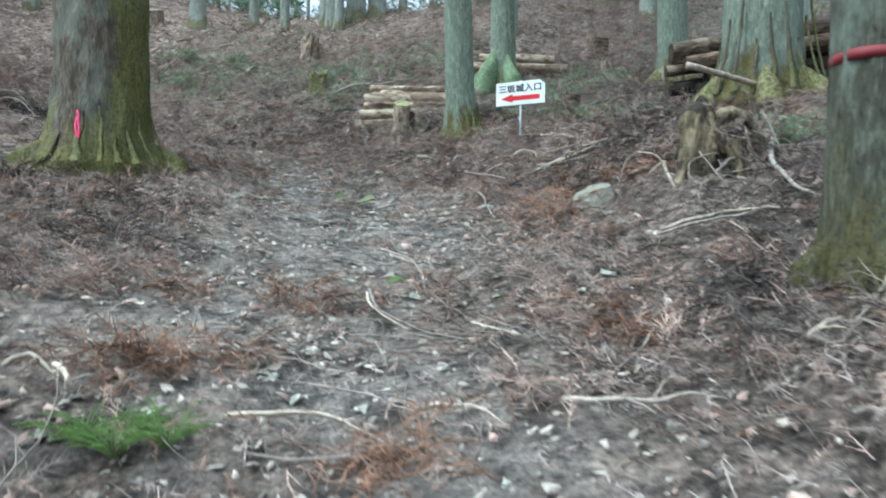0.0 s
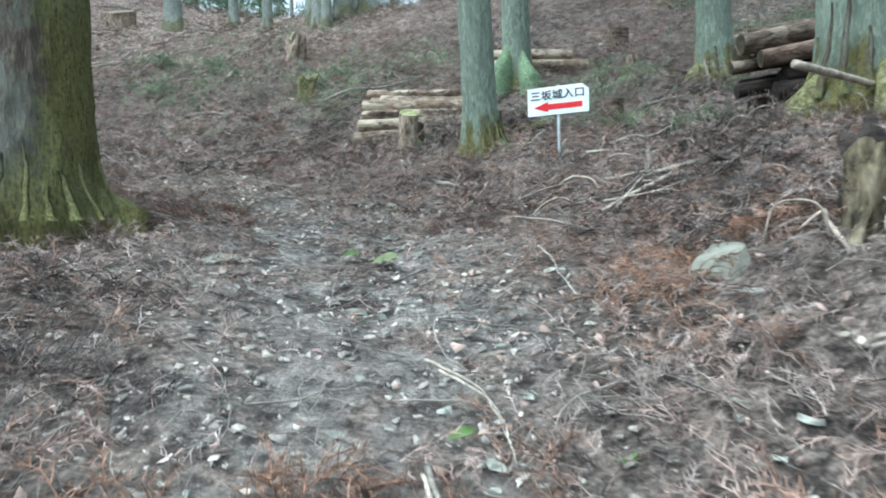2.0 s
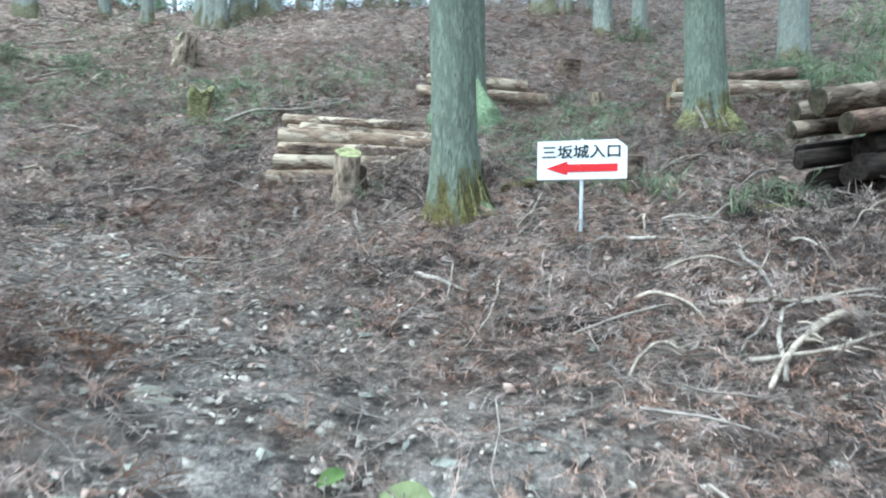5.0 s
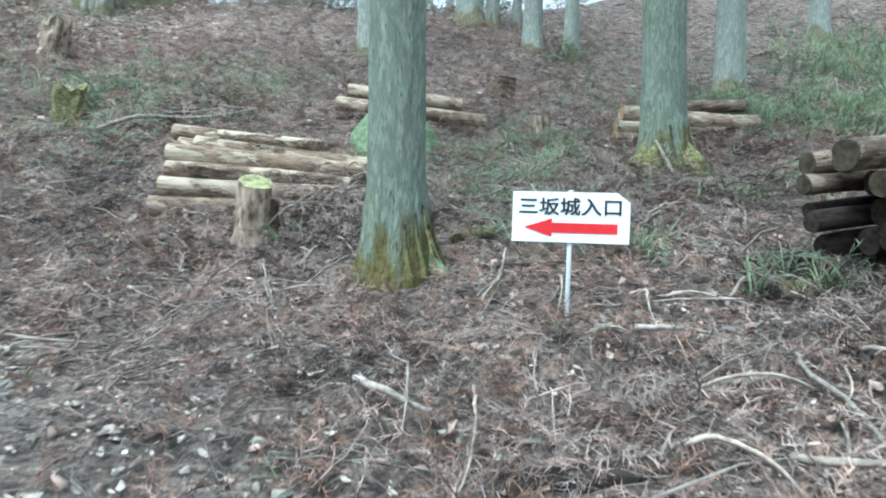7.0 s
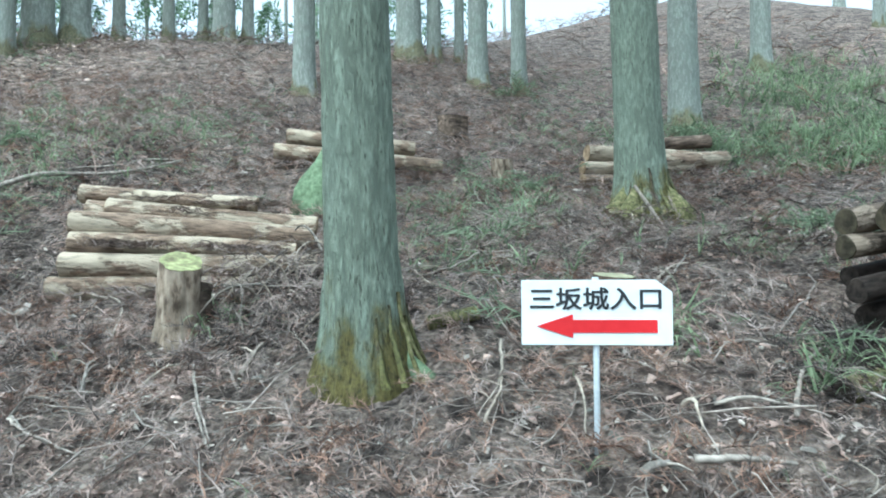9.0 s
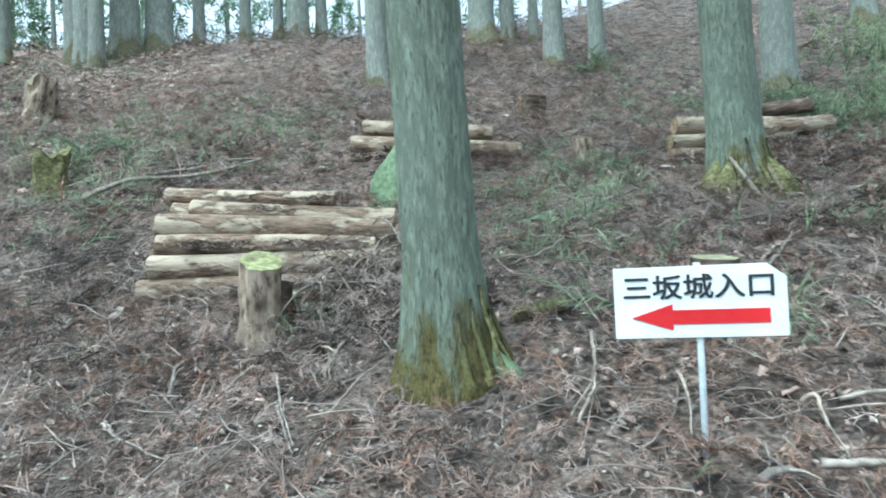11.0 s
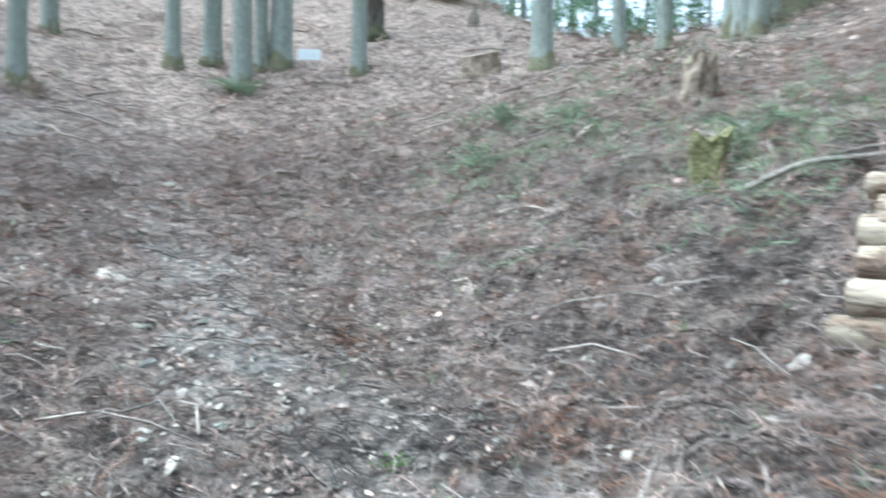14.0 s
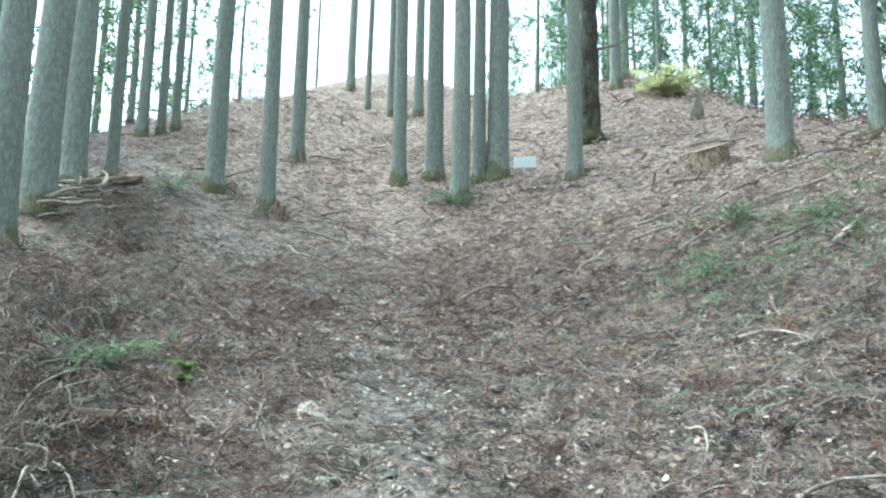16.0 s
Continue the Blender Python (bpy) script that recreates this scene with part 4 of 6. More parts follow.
v, f = tube([(0.05, -0.176, 0.0), (0.055, -0.184, -0.03), (0.06, -0.182, -0.06)], [0.010, 0.012, 0.009], 6, True, 0.3, 2)
mesh("loose_end", v, f, TAPE, tape)

ribbon = thing("pink_ribbon", -2.91, 5.55, gz(-2.91, 5.55) + 0.28, "bright pink marking ribbon hanging on a thin peg", "ribbon")
v, f = tube([(0, 0, -0.30), (0.005, 0, 0.0), (0.0, 0, 0.25)], [0.006, 0.006, 0.005], 6)
mesh("peg", v, f, STICK_GREY, ribbon)
for k, (pts, w) in enumerate((([(0, -0.01, 0.24), (-0.012, -0.02, 0.16), (0.004, -0.025, 0.08), (-0.004, -0.022, 0.02)], 0.009), ([(0, -0.01, 0.23), (0.018, -0.018, 0.15), (0.012, -0.022, 0.06), (0.026, -0.02, -0.03)], 0.008), ([(0, 0, 0.20), (0.004, 0, 0.25), (-0.006, 0, 0.29)], 0.009))):
    p = curve_through(pts, 4)
    v, f = tube(p, [w * (1 - 0.3 * abs(i / len(p) - 0.4)) for i in range(len(p))], 6, True, 0.5, k)
    mesh("streamer" if k < 2 else "knot", [(q[0], q[1] * 0.9, q[2]) for q in v], f, PINK, ribbon)
peg = thing("marker_peg", -2.87, 5.28, gz(-2.87, 5.28) - 0.05, "short wooden marker peg with a red top", "peg")
v, f = tube([(0, 0, -0.1), (0, 0, 0.08), (0, 0, 0.105)], [0.024, 0.024, 0.022], 10, True, 0.08, 1)
mesh("stake", v, f, LOG_DARK, peg)
v, f = tube([(0, 0, 0.103), (0, 0, 0.125), (0, 0, 0.132)], [0.026, 0.026, 0.018], 10, True, 0.05, 1)
mesh("red_cap", v, f, TAPE, peg, True, "red painted top")


# ---- rocks ----
def chip(seed):
    g = np.random.default_rng(seed)
    k = 6
    a = np.sort(g.random(k)) * math.tau
    lo = np.stack([np.cos(a), np.sin(a) * g.uniform(0.4, 0.9), np.full(k, -0.15)], 1) * g.uniform(0.6, 1.3, (k, 1))
    hi = lo * np.array([0.8, 0.8, 0]) + np.array([0, 0, 0.12]) + g.normal(0, 0.09, (k, 3))
    v = np.concatenate([lo, hi, hi.mean(0)[None] + np.array([[0, 0, 0.06]])])
    f = []
    for i in range(k):
        j = (i + 1) % k
        f += [(i, j, k + j), (i, k + j, k + i), (k + i, k + j, 2 * k)]
    return v, np.array(f)


def rock(x, y, sx, sy, sz, label, seed, material=None, rz=0.0, sink=0.3, sharp=0.0):
    bm = bmesh.new()
    bmesh.ops.create_icosphere(bm, subdivisions=3, radius=1)
    g = random.Random(seed)
    cuts = [(Vector((g.uniform(-1, 1), g.uniform(-1, 1), g.uniform(-0.5, 1))).normalized(), g.uniform(0.55, 0.85) - sharp) for _ in range(9)]
    for q in bm.verts:
        for n, d in cuts:
            e = q.co.dot(n) - d
            if e > 0:
                q.co -= n * e * 0.9
        q.co += q.co.normalized() * 0.05 * noise.noise(q.co * 2.5 + Vector((seed, 0, 0)))
        q.co = Vector((q.co.x * sx, q.co.y * sy, q.co.z * sz))
    ob = part("rock", bm, material or ROCK, None, smooth=False)
    ob.matrix_world = pose(x, y, gz(x, y) + sz * (0.5 - sink), g.uniform(-8, 8), g.uniform(-8, 8), rz)
    return tagged(ob, label, "rock")


bm = bmesh.new()
for q in ((-0.16, -0.05, -0.05), (0.05, -0.10, -0.05), (0.15, -0.05, -0.05), (-0.12, 0.10, -0.05), (0.15, 0.12, -0.05), (-0.13, -0.02, 0.03), (0.04, -0.075, 0.035), (0.11, -0.02, 0.095), (-0.02, 0.08, 0.095), (0.12, 0.07, 0.105), (0.05, 0.09, 0.11)):
    bm.verts.new(q)
bmesh.ops.convex_hull(bm, input=bm.verts)
bmesh.ops.subdivide_edges(bm, edges=bm.edges, cuts=3, use_grid_fill=True)
bmesh.ops.smooth_vert(bm, verts=bm.verts, factor=0.25, use_axis_x=True, use_axis_y=True, use_axis_z=True)
for q in bm.verts:
    q.co += q.co.normalized() * 0.006 * noise.noise(q.co * 18)
ob = part("rock", bm, ROCK, None, smooth=False)
ob.matrix_world = pose(0.99, 4.60, gz(0.99, 4.60) + 0.012, 4, 0, -8) @ Matrix.Diagonal((1.0, 1.0, 1.0, 1))
tagged(ob, "pale grey-green wedge of rock lying in the litter", "rock")
rock(-1.62, 5.60, 0.12, 0.07, 0.04, "flat pale stone on the trail", 3, rz=10)
rock(-1.54, 6.40, 0.10, 0.08, 0.05, "angular pale stone on the trail", 4)
rock(-6.15, 10.45, 0.15, 0.08, 0.08, "pale broken rock beside the trail", 5, FLAKE, rz=20)
rock(-6.30, 10.52, 0.05, 0.04, 0.04, "pale broken rock beside the trail", 6)
rock(-9.2, 13.1, 0.14, 0.10, 0.05, "pale stone on the upper trail", 7)
rock(-11.3, 24.7, 0.22, 0.2, 0.45, "pale upright block near the brow", 8, STICK_PALE)
STONES = "stones scattered on the trail"
g = random.Random(5)
for k in range(250):
    y = g.uniform(1.6, 8.5) if k < 205 else g.uniform(8.5, 13)
    x = -0.35 + g.gauss(0, 1.0) if k < 205 else -3.0 - (y - 9) * 1.6 + g.gauss(0, 0.9)
    s = 0.018 + 0.034 * g.random() ** 2
    v, f = chip(500 + k)
    ob = mesh("stone", v * np.array([s * g.uniform(1.0, 1.5), s, s * g.uniform(1.0, 1.7)]), f, STONE, None, False)
    ob.matrix_world = pose(x, y, gz(x, y) + 0.012, g.uniform(-14, 14), g.uniform(-14, 14), g.uniform(0, 360))
    tagged(ob, "small angular grey-green stone lying on the trail", "stone", STONES)


# ---- fallen branches ----
def branch(*pts, r=0.02, lift=0.5, pale=None, label=""):
    """A fallen branch that lies bent along the ground, with stubs of side twigs."""
    g = random.Random(int(abs(pts[0][0]) * 1000 + abs(pts[0][1]) * 77))
    line = [Vector((x, y, 0)) for x, y in pts]
    p = curve_through(line, 6)
    n, bow = len(p), 0.05 * g.uniform(0.3, 1.0)
    for i, q in enumerate(p):
        s = i / (n - 1)
        q.x += g.gauss(0, min(r * 0.2, 0.003))
        q.y += g.gauss(0, min(r * 0.2, 0.003))
        q.z = gz(q.x, q.y) + r * lift + bow * math.sin(s * math.pi) + 0.07
    base = p[0].copy()
    r = r * 0.6
    rad = [r * (1.0 - 0.55 * i / (n - 1)) for i in range(n)]
    v, f = tube([q - base for q in p], rad, 9, True, 0.16, 3)
    light = (g.random() < 0.55) if pale is None else pale
    m = STICK_PALE if light else STICK_GREY
    if not label:
        label = ("pale bare" if light else "grey weathered") + (" thick" if r > 0.025 else " thin") + " branch lying on the forest floor"
    ob = mesh("fallen_branch", v, f, m)
    ob.location = base
    tagged(ob, label, "branch", "fallen branches")
    if r < 0.022:
        for k in range(g.randint(1, 3)):
            i = g.randint(2, n - 3)
            d = (p[i + 1] - p[i]).normalized()
            o = Vector((-d.y, d.x, g.uniform(-0.1, 0.5))) * g.choice((-1, 1)) + d * g.uniform(0.3, 1.0)
            o.z = abs(o.z)
            q0 = p[i] - base
            ln = g.uniform(0.05, 0.16)
            vv, ff = tube([q0, q0 + o * ln * 0.5, q0 + o * ln + Vector((0, 0, -0.02))], [rad[i] * 0.55, rad[i] * 0.4, rad[i] * 0.15], 6, True, 0.2, k)
            mesh("side_twig", vv, ff, m, ob)
    return ob


branch((-0.29, 7.71), (-0.18, 7.53), (-0.04, 7.40), r=0.035)
branch((0.65, 6.80), (0.82, 6.66), (0.87, 6.39), r=0.022)
branch((0.96, 6.58), (1.18, 6.33), (1.54, 6.15), r=0.028)
branch((1.41, 6.99), (1.21, 6.42), (0.82, 6.09), r=0.022)
branch((1.38, 6.13), (1.06, 6.04), (0.74, 5.80), r=0.035)
branch((1.67, 6.94), (1.66, 6.74), (1.61, 6.49), r=0.02)
branch((1.11, 6.14), (1.30, 6.10), (1.43, 6.02), r=0.018)
branch((0.80, 6.00), (1.06, 5.94), (1.31, 5.89), r=0.02)
branch((0.35, 6.14), (0.54, 6.26), (0.66, 6.23), r=0.015)
branch((0.18, 7.51), (0.06, 7.18), (-0.20, 6.77), r=0.015)
branch((1.06, 7.64), (1.21, 7.55), (1.37, 7.46), r=0.028)
branch((1.87, 8.79), (2.21, 9.03), (2.63, 9.35), r=0.025)
branch((-0.37, 3.52), (-0.30, 3.22), (-0.13, 3.02), r=0.018)
branch((-0.38, 4.28), (-0.17, 3.97), (-0.09, 3.57), r=0.014)
branch((0.13, 3.07), (0.21, 2.87), (0.30, 2.77), r=0.014)
branch((1.18, 3.77), (1.50, 3.57), (1.74, 3.37), r=0.02)
branch((2.21, 4.68), (1.94, 4.13), (1.85, 3.73), (1.86, 3.47), r=0.03)
branch((1.63, 4.18), (1.79, 4.28), (1.90, 4.28), r=0.02)
branch((0.84, 5.84), (1.21, 6.29), (1.69, 5.84), r=0.02)
branch((0.27, 5.43), (0.32, 4.88), (0.41, 4.53), r=0.012)
branch((-1.39, 2.19), (-1.29, 2.19), (-1.19, 2.14), r=0.018)
branch((-1.25, 2.24), (-1.16, 2.14), (-1.14, 2.09), r=0.018)
branch((-0.65, 2.09), (-0.37, 2.04), (-0.16, 1.98), r=0.013)
branch((0.38, 2.14), (0.58, 2.04), (0.83, 2.09), r=0.016)
branch((1.26, 2.39), (1.32, 2.39), (1.41, 2.44), r=0.02)
branch((-0.04, 2.24), (0.09, 2.14), (0.20, 2.04), r=0.012)
branch((-0.38, 3.49), (-0.32, 3.19), (-0.15, 2.99), r=0.014)
branch((-0.32, 4.20), (-0.14, 3.89), (-0.09, 3.54), r=0.012)
branch((1.15, 3.75), (1.46, 3.55), (1.73, 3.45), r=0.015)
branch((-1.37, 9.40), (-1.29, 9.17), (-1.03, 8.83), r=0.014)
branch((-1.37, 9.40), (-1.30, 9.48), (-1.17, 9.39), r=0.012)
branch((-1.10, 10.82), (-0.92, 10.51), (-0.96, 10.00), r=0.014)
branch((-0.56, 9.47), (-0.58, 8.95), (-0.55, 8.68), r=0.014)
branch((-1.08, 9.42), (-1.05, 9.56), (-0.98, 9.70), r=0.012)
branch((-0.36, 9.20), (-0.30, 9.28), (-0.22, 9.41), r=0.03)
branch((-0.08, 9.52), (-0.07, 9.26), (-0.02, 9.09), r=0.012)
branch((0.86, 8.77), (0.69, 8.46), (0.47, 8.27), r=0.016)
branch((1.55, 10.27), (1.49, 9.77), (1.57, 9.64), r=0.02)
branch((1.26, 7.92), (1.27, 7.86), (1.23, 7.77), r=0.018)
branch((-0.42, 13.20), (-1.16, 13.06), (-1.93, 13.14), r=0.022)
branch((-0.34, 10.12), (-0.00, 10.69), (0.40, 10.62), r=0.014)
branch((-0.30, 10.06), (-0.29, 9.85), (-0.28, 9.69), r=0.012)
branch((-2.05, 15.50), (-1.82, 14.91), (-1.87, 14.41), r=0.02)
branch((0.38, 17.80), (0.71, 18.48), (1.19, 19.88), r=0.02)
branch((1.03, 8.35), (0.92, 8.13), (0.83, 8.00), r=0.012)
branch((-3.08, 14.22), (-2.94, 14.07), (-2.86, 14.10), r=0.018)
branch((-0.84, 9.34), (-0.70, 9.46), (-0.62, 9.43), r=0.016)
branch((0.85, 10.12), (0.81, 9.66), (0.94, 9.47), r=0.012)
branch((-6.50, 8.83), (-6.40, 9.04), (-6.28, 9.27), r=0.05)
branch((-9.23, 9.15), (-10.27, 9.48), (-10.60, 9.84), r=0.016)
branch((-10.41, 11.03), (-9.25, 10.93), (-8.47, 10.91), r=0.018)
branch((-14.45, 11.41), (-14.13, 11.52), (-13.65, 11.60), r=0.02)
branch((-5.74, 13.64), (-5.22, 13.72), (-4.85, 13.90), r=0.016)
branch((-4.96, 13.78), (-4.85, 13.54), (-4.79, 13.33), r=0.014)
branch((-4.46, 13.54), (-4.13, 13.54), (-3.80, 13.39), r=0.03)
branch((-4.36, 15.35), (-4.37, 15.84), (-4.35, 16.14), r=0.05)
branch((-3.94, 12.37), (-3.91, 12.62), (-3.85, 12.84), r=0.016)
branch((-3.42, 12.43), (-3.24, 12.48), (-3.00, 12.38), r=0.02)
branch((-4.16, 12.20), (-3.94, 12.07), (-3.75, 11.76), r=0.022)
branch((-6.82, 10.64), (-6.62, 10.96), (-6.29, 11.30), r=0.01)
branch((-5.73, 9.57), (-5.83, 9.68), (-5.95, 9.77), r=0.014)
branch((-9.40, 20.20), (-8.51, 19.97), (-7.63, 19.59), r=0.03)
branch((-17.27, 13.94), (-17.39, 14.33), (-17.46, 14.76), r=0.06)
branch((-16.56, 10.32), (-16.75, 11.00), (-17.19, 11.97), r=0.06)
branch((-16.29, 10.43), (-16.45, 10.85), (-16.46, 11.37), r=0.04)
branch((-6.14, 9.60), (-5.97, 9.59), (-5.82, 9.62), r=0.014)
branch((-7.47, 13.23), (-7.34, 13.47), (-7.20, 13.56), r=0.012)
branch((-7.21, 10.61), (-7.31, 10.80), (-7.52, 11.01), r=0.014)
branch((-3.55, 13.15), (-3.68, 13.09), (-3.79, 12.97), r=0.014)
branch((-6.00, 10.41), (-5.85, 10.37), (-5.74, 10.35), r=0.014)
branch((-7.34, 13.38), (-6.88, 13.28), (-6.34, 13.00), r=0.018)
branch((-3.61, 14.37), (-3.23, 14.30), (-2.89, 14.17), r=0.02)
branch((-3.28, 13.74), (-3.07, 13.95), (-2.86, 14.07), r=0.02)
branch((-4.43, 15.43), (-4.49, 15.88), (-4.46, 16.29), r=0.018)
branch((-3.06, 11.47), (-2.76, 11.64), (-2.29, 11.68), r=0.018)
branch((-1.36, 9.42), (-1.28, 9.17), (-1.14, 8.98), r=0.014)
branch((-1.07, 9.44), (-1.05, 9.64), (-0.98, 9.75), r=0.014)
branch((0.83, 7.66), (0.89, 7.63), (0.96, 7.60), r=0.03)
branch((1.60, 7.65), (1.89, 7.85), (2.23, 8.02), r=0.02)
branch((2.03, 8.98), (2.29, 9.14), (2.55, 9.24), r=0.02)
branch((1.38, 6.98), (1.58, 7.06), (1.74, 7.15), r=0.016)
branch((-0.59, 8.99), (-0.58, 8.77), (-0.56, 8.65), r=0.014)
branch((1.41, 7.89), (1.59, 7.76), (1.72, 7.59), r=0.015)
branch((0.50, 8.24), (0.63, 8.35), (0.73, 8.52), r=0.015)
v, f = tube(curve_through([(0, 0, 0), (0.42, -0.02, 0.17), (0.85, 0.0, 0.20), (1.25, 0.05, 0.27), (1.66, 0.1, 0.40)], 5), [0.026 - 0.0006 * i for i in range(21)], 9, True, 0.16, 8)
ob = mesh("fallen_branch", v, f, STICK_GREY)
ob.location = (-2.08, 12.92, gz(-2.08, 12.92) + 0.09)
tagged(ob, "long grey pole resting across brush above stacked logs", "branch", "fallen branches")


def arch(x0, y0, x1, y1, high, r=0.012):
    """A springy dead branch that arches up out of a brush heap."""
    g = random.Random(int(x0 * 991 + y0 * 77))
    a, c = Vector((x0, y0, gz(x0, y0))), Vector((x1, y1, gz(x1, y1)))
    d = c - a
    pts = [a, a + d * 0.28 + Vector((g.gauss(0, 0.04), g.gauss(0, 0.04), high * 0.8)), a + d * 0.65 + Vector((g.gauss(0, 0.04), g.gauss(0, 0.04), high)), c + Vector((0, 0, high * g.uniform(0.1, 0.7)))]
    p = curve_through(pts, 5)
    v, f = tube([q - a for q in p], [r * (1 - 0.6 * i / len(p)) for i in range(len(p))], 7, True, 0.12, 2)
    ob = mesh("fallen_branch", v, f, STICK_PALE if g.random() < 0.6 else STICK_GREY)
    ob.location = a
    return tagged(ob, "thin bent branch sticking out of a brush heap", "branch", "fallen branches")


HEAPS = ((0.0, 10.15, 0.40, 0.26, 0.24, 20), (-7.9, 8.8, 0.7, 0.4, 0.30, 14), (-5.6, 8.4, 0.6, 0.4, 0.22, 10), (0.35, 9.75, 0.3, 0.25, 0.12, 8), (1.15, 6.35, 0.42, 0.30, 0.06, 5), (2.2, 6.9, 0.40, 0.28, 0.14, 9), (-9.2, 9.3, 0.7, 0.5, 0.35, 14), (-6.7, 8.5, 0.6, 0.4, 0.28, 12), (-13.2, 10.8, 0.8, 0.6, 0.35, 10), (-3.4, 13.9, 0.5, 0.4, 0.16, 8), (2.5, 10.2, 0.5, 0.4, 0.14, 8), (-15.2, 11.4, 0.7, 0.6, 0.3, 8), (0.75, 7.1, 0.4, 0.2, 0.10, 8), (1.78, 4.52, 0.26, 0.16, 0.24, 12))
g = random.Random(77)
for hx, hy, rx, ry, high, n in HEAPS:
    for k in range(n):
        a = g.uniform(0, math.tau)
        x0, y0 = hx + g.gauss(0, rx * 0.6), hy + g.gauss(0, ry * 0.6)
        ln = g.uniform(0.25, 0.6) * (1.6 if hx < -5 else 1)
        arch(x0, y0, x0 + ln * math.cos(a), y0 + ln * math.sin(a), high * g.uniform(0.4, 1.3), g.uniform(0.006, 0.012) * (1.15 if hx < -5 else 1))

g = random.Random(31)
for k in range(18):
    x0, y0 = -14.6 - g.uniform(0, 1.9), 10.0 + g.uniform(-0.4, 1.3)
    a, ln = g.uniform(-0.9, 0.7) + 2.2, g.uniform(0.5, 1.3)
    branch((x0, y0), (x0 + ln * 0.5 * math.cos(a), y0 + ln * 0.5 * math.sin(a)), (x0 + ln * math.cos(a + 0.1), y0 + ln * math.sin(a + 0.1)), r=g.uniform(0.03, 0.085), lift=g.uniform(0.5, 4.0), label="cut stick in a heap at the foot of cedars")
for k in range(46):
    # dead sticks strewn over the upper slope
    x0, y0 = g.uniform(-20, -5), g.uniform(13.5, 23)
    a, ln = g.uniform(0, math.tau), g.uniform(0.5, 1.4)
    branch((x0, y0), (x0 + ln * 0.5 * math.cos(a), y0 + ln * 0.5 * math.sin(a)), (x0 + ln * math.cos(a + 0.3), y0 + ln * math.sin(a + 0.3)), r=g.uniform(0.025, 0.055))
hx, hy = -15.9, 13.75
ring = [(0.42 * math.cos(t) - 0.42, 0.1 * math.sin(2 * t), 0.10 + 0.42 * math.sin(t)) for t in (-0.3, 0.4, 1.1, 1.8, 2.5, 3.2, 3.7)]
p = curve_through(ring, 5)
v, f = tube(p, [0.024 - 0.0004 * i for i in range(len(p))], 8, True, 0.12, 9)
ob = mesh("fallen_branch", v, f, STICK_PALE)
ob.location = (hx, hy, gz(hx, hy))
tagged(ob, "pale branch bent into a hoop below the cedars", "branch", "fallen branches")

# stick that leans on the broad-footed cedar
v, f = tube(curve_through([(0, 0, 0), (0.02, 0.22, 0.26), (0.10, 0.54, 0.52)], 5), [0.022 - 0.0007 * i for i in range(11)], 9, True, 0.12, 5)
ob = mesh("leaning_stick", v, f, STICK_PALE)
ob.location = (3.24, 10.20, gz(3.24, 10.20) - 0.03)
tagged(ob, "pale stick leaning against a mossy cedar foot", "stick")
# long pale pole lying across the mound by the thick cedar
v, f = tube(curve_through([(0, 0, 0), (0.4, 0.16, -0.05), (0.82, 0.36, -0.10)], 5), [0.030 - 0.0008 * i for i in range(11)], 9, True, 0.12, 6)
ob = mesh("fallen_branch", v, f, STICK_PALE)
ob.location = (2.10, 6.05, 2.87)
tagged(ob, "thick pale branch leaning against the foot of a cedar", "branch", "fallen branches")


# ---- litter ----
def spikes(p0, p1, r):
    """Thin folded needles from p0 to p1."""
    d = p1 - p0
    d = d / np.linalg.norm(d, axis=1)[:, None]
    s = np.cross(d, np.array([0.3, 0.2, 1.0]))
    s /= np.linalg.norm(s, axis=1)[:, None]
    t = np.cross(d, s)
    n = len(p0)
    v = np.stack([p0 + s * r, p0 + t * r * 1.1, p0 - s * r, p1], 1).reshape(-1, 3)
    i = np.arange(n)[:, None] * 4
    return v, np.concatenate([i + np.array([0, 1, 3]), i + np.array([1, 2, 3])])


def frond(seed, n_side, thick):
    """A dead cedar spray: a bent stem with curved side shoots, about a unit long."""
    g = np.random.default_rng(seed)
    s = np.linspace(0, 1, 5)
    bend = g.normal(0, 0.22)
    stem = np.stack([s, bend * s * s + g.normal(0, 0.02, 5), 0.16 * np.sin(s * 3.0) * g.uniform(0.3, 1.4)], 1)
    a, b = spikes(stem[:-1], stem[1:] + (stem[1:] - stem[:-1]) * 0.3, thick * 1.3)
    t = np.linspace(0.12, 0.96, n_side) + g.normal(0, 0.02, n_side)
    t = np.clip(t, 0.05, 0.99)
    p = np.stack([np.interp(t, s, stem[:, k]) for k in range(3)], 1)
    side = np.where(np.arange(n_side) % 2 == 0, 1.0, -1.0)
    ang = np.radians(g.uniform(22, 58, n_side)) * side
    ln = (0.42 * (1 - 0.65 * t) + 0.08) * g.uniform(0.6, 1.25, n_side)
    q = p + np.stack([np.cos(ang) * ln, np.sin(ang) * ln, g.normal(0.03, 0.09, n_side)], 1)
    c, d = spikes(p, q, thick)
    return np.concatenate([a, c]), np.concatenate([b, d + len(a)])


def twig(seed):
    g = np.random.default_rng(seed)
    s = np.linspace(0, 1, 4)
    line = np.stack([s - 0.5, g.normal(0, 0.8) * s * (1 - s) + np.cumsum(g.normal(0, 0.05, 4)), 0.25 * np.sin(s * math.pi) * g.random()], 1)
    v, f = tube(line, [0.012, 0.011, 0.008, 0.004], 3, False)
    f = [t for a, b, c, d in f for t in ((a, b, c), (a, c, d))]
    return np.array([tuple(q) for q in v]), np.array(f)


